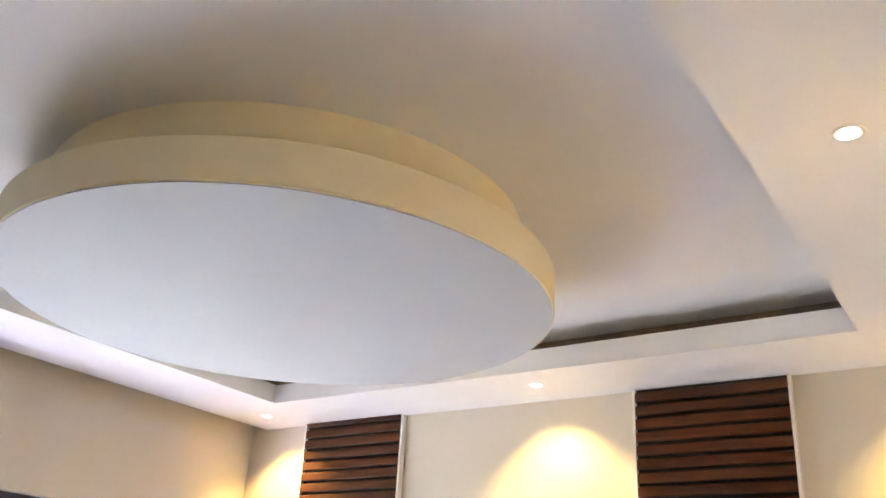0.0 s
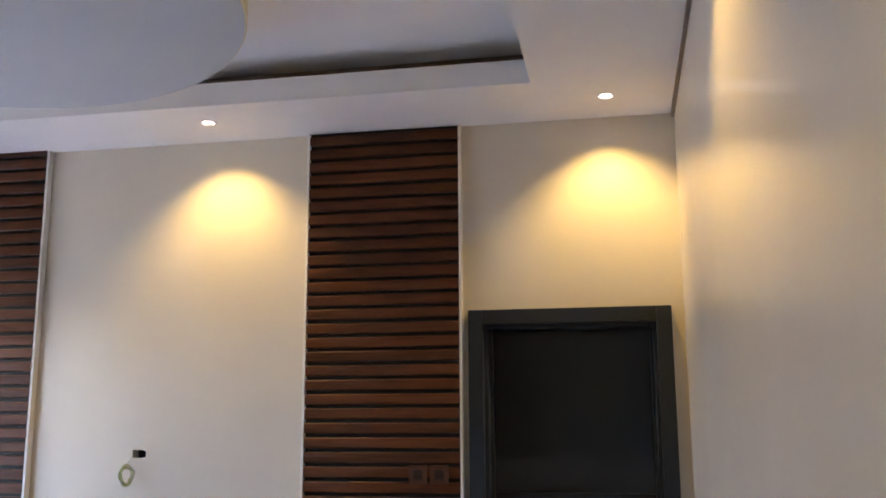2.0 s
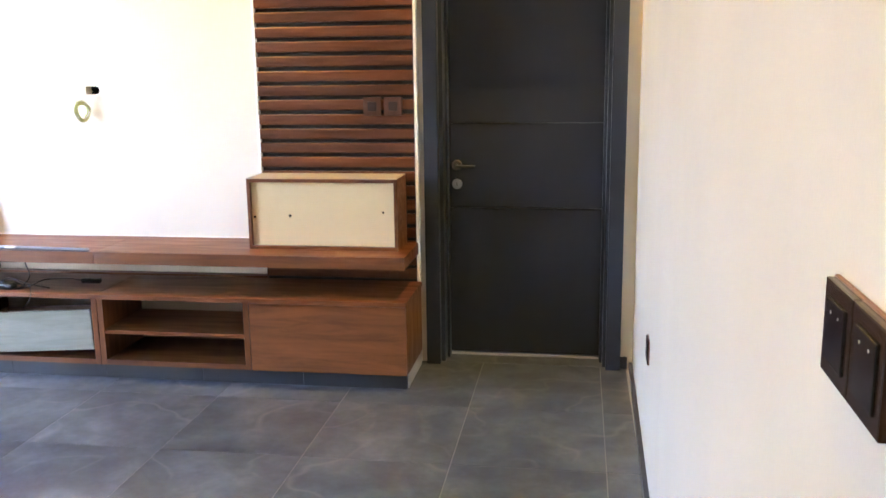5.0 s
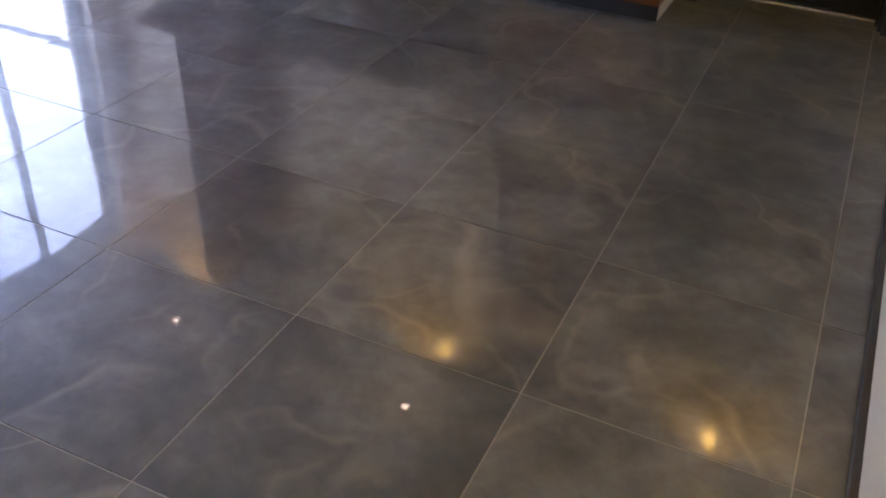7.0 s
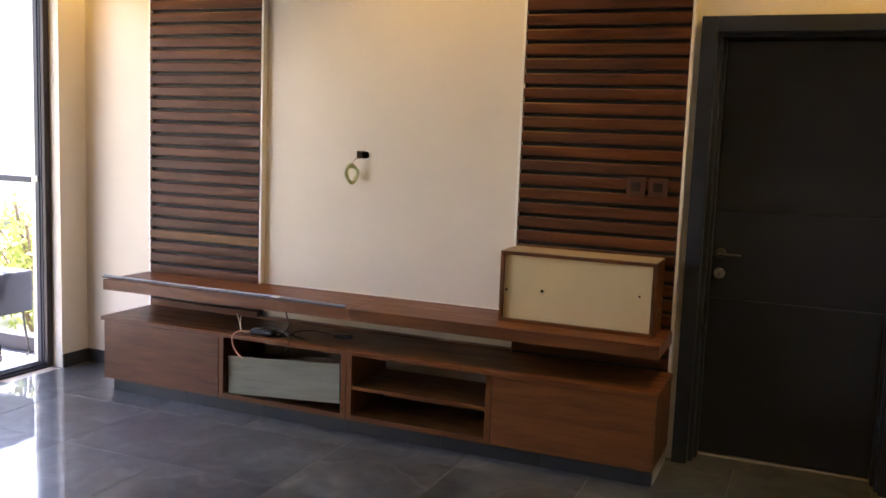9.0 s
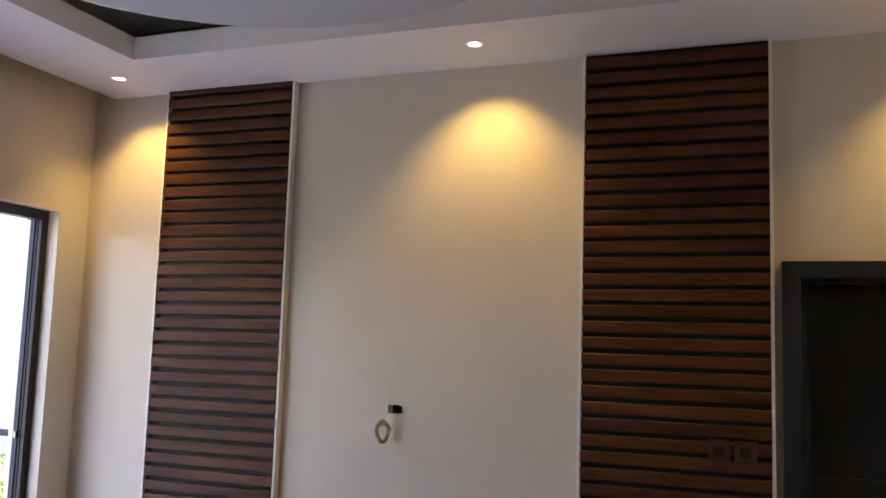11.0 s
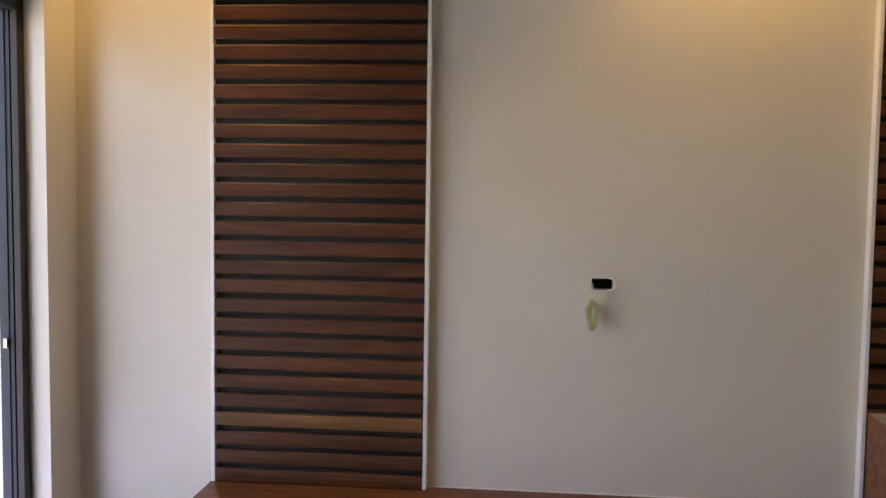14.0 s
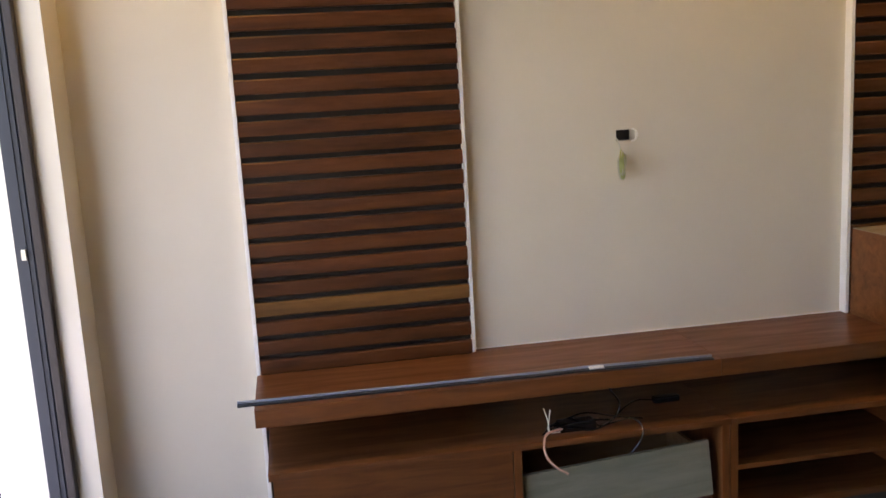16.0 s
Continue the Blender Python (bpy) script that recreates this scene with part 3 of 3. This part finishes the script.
# ---- loose things on the unit ----
def wooden_box():
    e = thing("wooden_box", (-1.496, -0.1, 0.645), "open-sided brown wooden box with a cream plywood panel", "box")
    inv = e.matrix_basis.inverted()
    x0, x1, y0, y1, z0, z1, t = -1.866, -1.113, -0.235, -0.006, 0.6455, 0.994, 0.017
    for s in ((x0, x1, y0, y1, z1 - t, z1), (x0, x1, y0, y1, z0, z0 + t), (x0, x0 + t, y0, y1, z0 + t, z1 - t), (x1 - t, x1, y0, y1, z0 + t, z1 - t)):
        part("board", boxes(s, bevel=0.001), WOOD, e).matrix_parent_inverse = inv
    part("top_face", boxes((x0 + 0.001, x1 - 0.001, y0 + 0.001, y1 - 0.001, z1 + 0.0002, z1 + 0.003), bevel=0.001), PALE_EDGE, e, "pale dusty top face").matrix_parent_inverse = inv
    panel = part("panel", boxes((x0 + t, x1 - t, y0 + 0.018, y0 + 0.030, z0 + t, z1 - t)), BOARD, e, "cream plywood panel")
    panel.matrix_parent_inverse = inv
    for x, z, r in ((-1.655, 0.811, 0.0075), (-1.187, 0.832, 0.005), (-1.836, 0.803, 0.006)):
        bm = bmesh.new()
        disc(bm, r, 0, 0.003, 14, 0, pose(x, y0 + 0.0185, z, 90))
        part("screw", bm, GLOSS_BLACK, panel)


wooden_box()


def drawer():
    e = thing("drawer", (-3.0, -0.39, 0.11), "loose grey-washed drawer tilted inside the open cabinet", "drawer")
    e.matrix_basis = pose(-3.0, -0.385, 0.122, -3, -3.6, 0.6)
    w, h, d = 0.345, 0.205, 0.30
    part("front", boxes((-w, w, -0.009, 0.009, 0, h), bevel=0.002), WASHED, e, "grey-green washed front")
    for s in ((-w + 0.02, -w + 0.032, 0.010, d, 0.01, h - 0.03), (w - 0.032, w - 0.02, 0.010, d, 0.01, h - 0.03)):
        part("side", boxes(s), PINE, e)
    part("back", boxes((-w + 0.034, w - 0.034, d - 0.012, d, 0.01, h - 0.03)), PINE, e)
    part("base", boxes((-w + 0.034, w - 0.034, 0.011, d - 0.013, 0.012, 0.020)), PINE, e)


drawer()

e = thing("plastic_strip", (-3.48, -0.318, 0.6455), "long black plastic strip lying along the shelf edge", "strip")
strip_x = [-4.290, -4.0, -3.6, -3.25, -3.08, -2.95, -2.650]
lift = [0.0, 0.0, 0.0005, 0.001, 0.004, 0.0015, 0.0]
slant = lambda x: -0.326 - 0.030 * (x + 4.29)
# the lip's pale colour paints in the highlight along the strip's top
for name, ya, yb, za, zb, mat, lab in (("channel", -0.012, 0.012, 0.6455, 0.6515, STRIP, "dark base of the strip"), ("lip", 0.006, 0.012, 0.652, 0.660, STRIP_GLINT, "metal lip painted pale as a highlight")):
    bm = bmesh.new()
    rows = [[bm.verts.new((x, slant(x) + y, z + h)) for y, z in ((ya, za), (yb, za), (yb, zb), (ya, zb))] for x, h in zip(strip_x, lift)]
    for r, q in zip(rows, rows[1:]):
        for k in range(4):
            bm.faces.new((r[k], r[(k + 1) % 4], q[(k + 1) % 4], q[k]))
    bm.faces.new(rows[0][::-1])
    bm.faces.new(rows[-1])
    part(name, bm, mat, e, lab).matrix_parent_inverse = e.matrix_basis.inverted()
part("tape", boxes((-3.10, -3.05, -0.377, -0.352, 0.6562, 0.6615)), TAPE, e, "bit of white tape").matrix_parent_inverse = e.matrix_basis.inverted()


def cords(name, place, label, category, lines):
    e = thing(name, place, label, category)
    for kind, mat, r, pts in lines:
        bm = bmesh.new()
        tube(bm, smooth_line(pts), r)
        part(kind, bm, mat, e, soft=True).matrix_parent_inverse = e.matrix_basis.inverted()
    return e


e = cords("cable_bundle", (-3.15, -0.3, 0.43), "tangle of black and pink cables on the cabinet top", "cables", [
    ("cable", PINK, 0.0042, [(-3.05, -0.30, 0.436), (-3.16, -0.36, 0.446), (-3.262, -0.405, 0.452), (-3.29, -0.437, 0.43), (-3.285, -0.446, 0.385), (-3.255, -0.452, 0.345), (-3.215, -0.456, 0.318)]),
    ("cable", PALE_WIRE, 0.0022, [(-3.20, -0.36, 0.433), (-3.255, -0.40, 0.45), (-3.268, -0.41, 0.50), (-3.282, -0.415, 0.545)]),
    ("cable", PALE_WIRE, 0.0022, [(-3.21, -0.37, 0.434), (-3.262, -0.40, 0.455), (-3.262, -0.408, 0.50), (-3.258, -0.41, 0.535)]),
    ("cable", GLOSS_BLACK, 0.003, [(-3.28, -0.38, 0.434), (-3.22, -0.34, 0.455), (-3.12, -0.33, 0.45), (-3.05, -0.37, 0.44), (-2.99, -0.36, 0.50), (-3.02, -0.34, 0.56), (-3.02, -0.33, 0.578)]),
    ("cable", GLOSS_BLACK, 0.003, [(-3.25, -0.33, 0.434), (-3.18, -0.39, 0.45), (-3.10, -0.39, 0.437), (-3.02, -0.34, 0.44), (-2.95, -0.30, 0.47), (-2.86, -0.22, 0.46), (-2.75, -0.20, 0.434)]),
    ("cable", GLOSS_BLACK, 0.0034, [(-3.24, -0.35, 0.437), (-3.19, -0.40, 0.47), (-3.10, -0.40, 0.475), (-3.03, -0.36, 0.455), (-3.06, -0.31, 0.44), (-3.15, -0.30, 0.455), (-3.24, -0.33, 0.445)]),
    ("cable", GLOSS_BLACK, 0.0034, [(-3.22, -0.32, 0.437), (-3.12, -0.34, 0.482), (-3.00, -0.37, 0.465), (-2.90, -0.34, 0.437)]),
    ("cable", GLOSS_BLACK, 0.0026, [(-3.05, -0.36, 0.436), (-2.97, -0.41, 0.47), (-2.94, -0.438, 0.445), (-2.95, -0.444, 0.40), (-2.985, -0.446, 0.36)]),
])
bm = boxes((-3.215, -3.085, -0.385, -0.325, 0.4342, 0.466), bevel=0.008)
part("adapter", bm, GLOSS_BLACK, e, "black power adapter").matrix_parent_inverse = e.matrix_basis.inverted()
bm = boxes((-2.80, -2.70, -0.215, -0.185, 0.4342, 0.458), bevel=0.006)
part("plug", bm, GLOSS_BLACK, e, "black plug at the end of a cable").matrix_parent_inverse = e.matrix_basis.inverted()
e.location.z += 0.007

# coil of thin wire hanging from the slot in the wall
e = thing("wire_coil", (-2.80, 0.0, 1.36), "small coil of thin yellow-green wire hanging from a wall slot", "wire")
rng = random.Random(4)
for k in range(22):
    bm = bmesh.new()
    cx, cz = -2.828 + rng.uniform(-0.004, 0.004), 1.313 + rng.uniform(-0.005, 0.005)
    ax, az = 0.046 + rng.uniform(-0.011, 0.003), 0.050 + rng.uniform(-0.011, 0.004)
    tilt = radians(-63 + rng.uniform(-14, 14))
    pts = []
    for j in range(22):
        q = 2 * math.pi * j / 22
        u, v = ax * math.cos(q) * (0.85 + 0.18 * math.sin(q + 0.4)) + 0.002 * math.sin(3 * q + k), az * math.sin(q)
        pts.append((cx + u * math.cos(tilt), -0.010 - u * math.sin(tilt) + rng.uniform(-0.0012, 0.0012), cz + v))
    tube(bm, pts, 0.0022, 5, True)
    part("loop", bm, GREENISH if k % 3 else PALE_WIRE, e, soft=True).matrix_parent_inverse = e.matrix_basis.inverted()
bm = bmesh.new()
tube(bm, smooth_line([(-2.822, 0.10, 1.415), (-2.824, 0.050, 1.408), (-2.828, 0.012, 1.385), (-2.83, -0.012, 1.360)]), 0.0025)
part("lead", bm, PALE_WIRE, e, soft=True).matrix_parent_inverse = e.matrix_basis.inverted()
# broken plaster lip at the rounded end of the slot
bm = bmesh.new()
pts = [(-2.766 + 0.0215 * math.cos(a), WALL_Y - 0.001, 1.421 + 0.0225 * math.sin(a)) for a in (radians(-95 + 19 * k) for k in range(11))]
tube(bm, pts, 0.0032, 6)
tagged(part("plaster_lip", bm, BEAD), "chipped white plaster lip of a wall slot", "plaster", kind="structure")
tagged(part("wall_slot", boxes((HOLE[0] - 0.004, HOLE[1] + 0.004, WALL_Y + 0.06, WALL_Y + 0.07, HOLE[2] - 0.004, HOLE[3] + 0.004)), BLACK), "dark bottom of a cable slot in the wall", "wall slot", kind="structure")


# ---- sockets and switches ----
def plate(name, m, label, group, size=0.094, deep=0.012, edge=True):
    face = BRONZE if edge else BROWN
    """A square plate whose face points along its own -y."""
    e = thing(name, (0, 0, 0), label, "switch" if "switch" in name else "socket", group)
    h = size / 2
    part("plate", boxes((-h, h, -deep, 0.0, -h, h), bevel=0.0025), face, e)
    if edge:
        part("rim", boxes((-h - 0.0015, h + 0.0015, -deep * 0.45, -0.001, -h - 0.0015, h + 0.0015), bevel=0.001), COPPER, e, "copper edge")
    k = h * (0.66 if edge else 0.5)
    if name == "light_switch":
        for x in (-0.012, 0.012):
            part("marker", boxes((x - 0.0007, x + 0.0007, -deep - 0.0026, -deep - 0.0021, k - 0.012, k - 0.0095)), PALE_WIRE, e, "tiny pale marker")
    part("insert", boxes((-k, k, -deep - 0.002, -deep + 0.001, -k, k), bevel=0.0015), GLOSS_BLACK if edge else DARK_BROWN, e, "glossy black insert" if edge else "darker socket insert")
    e.matrix_basis = m
    return e


east = lambda y, z: pose(EAST(y), y, z, 0, 0, -90.8)
for y in (-3.618, -3.705):
    plate("light_switch", east(y, 1.2875), "dark bronze switch plate with copper edge on the wall", "switches by the wall", 0.086, 0.013)
for y, z in ((-1.154, 0.484), (-3.142, 0.551)):
    plate("wall_socket", east(y, z), "dark bronze low socket on the plain wall", "low wall sockets", 0.09, 0.009)
plate("panel_socket", pose(-1.276, -0.002, 1.331), "brown socket plate set in the slat panel", "sockets in the slat panel", 0.09, 0.008, False)
plate("panel_socket", pose(-1.17, -0.002, 1.331), "brown socket plate set in the slat panel", "sockets in the slat panel", 0.09, 0.008, False)


# ---- downlights ----
def downlight():
    e = thing("downlight", (0, 0, 0), "small round recessed ceiling downlight, lit warm", "downlight", "ceiling downlights")
    bm = bmesh.new()
    outer = [[bm.verts.new((r * math.cos(a), r * math.sin(a), z)) for a in (2 * math.pi * k / 28 for k in range(28))] for r, z in ((0.046, -0.0005), (0.044, -0.004), (0.034, -0.004), (0.032, -0.0005))]
    for r, q in zip(outer, outer[1:]):
        for j in range(28):
            bm.faces.new((r[j], r[(j + 1) % 28], q[(j + 1) % 28], q[j]))
    part("ring", bm, WHITE, e, "white trim ring", True)
    bm = bmesh.new()
    cup = [[bm.verts.new((r * math.cos(a), r * math.sin(a), z)) for a in (2 * math.pi * k / 28 for k in range(28))] for r, z in ((0.0325, -0.0005), (0.0295, 0.004), (0.0275, 0.034), (0.0295, 0.036), (0.034, 0.004))]
    for r, q in zip(cup, cup[1:]):
        for j in range(28):
            bm.faces.new((r[j], r[(j + 1) % 28], q[(j + 1) % 28], q[j]))
    part("baffle", bm, WHITE, e, "white inner sleeve", True)
    bm = bmesh.new()
    disc(bm, 0.021, 0.001, 0.014, 24, 0.004)
    part("bulb", bm, GLOW, e, "glowing warm lamp face")
    return e


first = downlight()
for k, (x, y) in enumerate(SPOTS):
    ob = first if k == 0 else copy_thing(first, pose(x, y, CEIL))
    ob.matrix_basis = pose(x, y, CEIL)
    lamp = new("downlight_beam", bpy.data.lights.new("downlight_beam", "SPOT"))
    lamp.data.energy = SPOT_W
    lamp.data.color = SPOT_COLOR
    lamp.data.spot_size = radians(102)
    lamp.data.spot_blend = 0.8
    lamp.data.shadow_soft_size = 0.014
    lamp.matrix_world = look((x, y, CEIL - 0.012), (x + 0.30 * AIMS[k][0], y + 0.30 * AIMS[k][1], CEIL - 1.0))


# ---- balcony and garden ----
tagged(part("ground", boxes((-80, LEFT_X - 0.245, -60, 80, -0.7, -0.45)), LAWN), "lawn reaching away from the balcony", "ground", kind="structure")
tagged(part("balcony_floor", boxes((-6.35, LEFT_X - 0.206, -4.2, 0.25, -0.2, -0.004)), BALCONY), "pale tiled balcony floor outside the sliding door", "balcony floor", kind="structure")
tagged(part("balcony_kerb", boxes((-6.35, LEFT_X - 0.245, 0.02, 0.14, -0.003, 0.10), (-6.35, -6.23, -4.2, 0.019, -0.003, 0.10), bevel=0.004), SKIRT), "low dark kerb round the balcony", "kerb", kind="structure")
tagged(part("pavement", boxes((-6.1, LEFT_X - 0.245, 0.26, 14.0, -0.451, -0.40), bevel=0.01), BALCONY), "pale concrete path along the house", "pavement", kind="structure")
rail = thing("railing", (-5.7, 0.08, 0.10), "dark metal railing with one flat top bar", "railing")
inv = rail.matrix_basis.inverted()
part("top_bar", boxes((-6.32, LEFT_X - 0.255, 0.06, 0.10, 1.135, 1.175), (-6.32, -6.28, -4.2, 0.06, 1.135, 1.175), bevel=0.004), ALU, rail).matrix_parent_inverse = inv
for x, y in ((-6.30, 0.08), (-6.30, -1.4), (-6.30, -2.8), (-6.30, -4.15)):
    part("post", boxes((x - 0.018, x + 0.018, y - 0.018, y + 0.018, 0.1, 1.135), bevel=0.003), ALU, rail).matrix_parent_inverse = inv

e = thing("planter_box", (-5.55, -0.16, 0.0), "dark blue-grey planter box on thin metal legs", "planter")
inv = e.matrix_basis.inverted()
bm = boxes((-6.0, -5.18, -0.30, -0.02, 0.30, 0.57), bevel=0.012)
part("body", bm, SLATE, e).matrix_parent_inverse = inv
for x in (-5.94, -5.24):
    for y in (-0.27, -0.05):
        bm = bmesh.new()
        s = 0.05 if x > -5.5 else -0.05
        tube(bm, smooth_line([(x, y, 0.31), (x + s * 0.3, y, 0.2), (x + s, y, 0.03), (x + s * 0.6, y, 0.0)]), 0.008)
        part("leg", bm, GLOSS_BLACK, e, "thin black metal leg", True).matrix_parent_inverse = inv
bm = bmesh.new()
disc(bm, 0.12, 0.0, 0.13, 20, 0.02)
e = part("basin", bm, BLUE, None, "", True)
e.matrix_basis = pose(-5.62, -0.30, -0.004)
tagged(e, "small blue plastic basin on the balcony floor", "basin")


def shrub(name, x, y, height, spread, count, seed, label):
    rng = random.Random(seed)
    e = thing(name, (x, y, -0.45), label, "shrub", "garden shrubs")
    tips = []
    for k in range(13):
        a, r = rng.uniform(0, 6.28), spread * rng.uniform(0.25, 0.9)
        tip = Vector((r * math.cos(a), r * math.sin(a), height * rng.uniform(0.6, 1.0)))
        bm = bmesh.new()
        tube(bm, smooth_line([(0, 0, 0), tip * 0.45 + Vector((0, 0, height * 0.12)), tip], 4), 0.012, 5)
        part("stem", bm, BARK, e, soft=True)
        tips.append(tip)
    verts, faces = [], []
    for k in range(count):
        tip = tips[k % len(tips)]
        t = rng.uniform(0.4, 1.05)
        c = tip * t + Vector((rng.gauss(0, 1), rng.gauss(0, 1), rng.gauss(0, 1))) * spread * 0.17
        d = Vector((rng.gauss(0, 1), rng.gauss(0, 1), rng.gauss(0.3, 0.8))).normalized()
        s = d.cross(Vector((rng.gauss(0, 1), rng.gauss(0, 1), rng.gauss(0, 1)))).normalized()
        ln, wd = rng.uniform(0.07, 0.15), rng.uniform(0.012, 0.028)
        i = len(verts)
        bend = Vector((0, 0, -0.3 * ln))
        verts += [c, c + d * ln * 0.5 + s * wd, c + d * ln + bend, c + d * ln * 0.5 - s * wd]
        faces.append((i, i + 1, i + 2, i + 3))
    me = bpy.data.meshes.new("foliage")
    me.from_pydata([tuple(v) for v in verts], [], faces)
    me.materials.append(LEAF)
    ob = new("foliage", me)
    ob.parent = e
    tagged(ob, kind="stuff")


shrub("shrub", -6.55, 1.30, 1.35, 0.5, 900, 1, "bright yellow-green garden shrub beside the balcony")
shrub("shrub", -7.6, 2.3, 1.2, 0.9, 1400, 2, "low green garden shrub on the lawn")
shrub("shrub", -7.4, 3.6, 0.9, 0.7, 900, 3, "low green garden shrub on the lawn")
tagged(part("garden_wall", boxes((-16, -15.7, -8, 16, -0.45, 1.6), (-15.7, 2, 9.0, 9.3, -0.45, 1.6)), SHADE_WALL), "pale boundary wall across the garden", "garden wall", kind="structure")

# ---- floor ----
fx0, fx1, fy1 = LEFT_X - 0.001, 0.0, WALL_Y
floor = tagged(part("floor", boxes((LEFT_X - 0.07, 0.35, SOUTH_Y - 0.2, WALL_Y + 0.55, -0.1, -0.0013)), GROUT), "polished dark grey marble-look tile floor with pale joints", "floor", kind="structure")
xs = [0.0, -0.13]
while xs[-1] - 0.6 > LEFT_X:
    xs.append(xs[-1] - 0.6)
xs.append(LEFT_X - 0.068)
ys = [WALL_Y, -0.584]
while ys[-1] - 0.6 > SOUTH_Y:
    ys.append(ys[-1] - 0.6)
ys.append(SOUTH_Y)
made = {}
rng = random.Random(11)
for xa, xb in zip(xs, xs[1:]):
    for ya, yb in zip(ys, ys[1:]):
        size = (round(xa - xb, 4), round(ya - yb, 4))
        if size not in made:
            hx, hy, c = size[0] / 2 - 0.0016, size[1] / 2 - 0.0016, 0.0006
            bm = bmesh.new()
            low = [bm.verts.new((sx * hx, sy * hy, -0.008)) for sx, sy in ((-1, -1), (1, -1), (1, 1), (-1, 1))]
            mid = [bm.verts.new((sx * hx, sy * hy, -c)) for sx, sy in ((-1, -1), (1, -1), (1, 1), (-1, 1))]
            top = [bm.verts.new((sx * (hx - c), sy * (hy - c), 0.0)) for sx, sy in ((-1, -1), (1, -1), (1, 1), (-1, 1))]
            for a, b_ in ((low, mid), (mid, top)):
                for j in range(4):
                    bm.faces.new((a[j], a[(j + 1) % 4], b_[(j + 1) % 4], b_[j]))
            bm.faces.new(top)
            made[size] = mesh_of("floor_tile", bm, TILE)
        ob = new("floor_tile", made[size])
        ob.parent = floor
        ob.matrix_basis = pose((xa + xb) / 2, (ya + yb) / 2, rng.uniform(-0.0003, 0.0003), rng.uniform(-0.05, 0.05), rng.uniform(-0.05, 0.05), 0)
tagged(part("door_sill", boxes((DOOR_X[0] + 0.023, DOOR_X[1] - 0.023, WALL_Y + 0.001, WALL_Y + 0.249, -0.008, -0.0002)), TILE), "dark marble-look tile strip inside the door frame", "door sill", kind="structure")
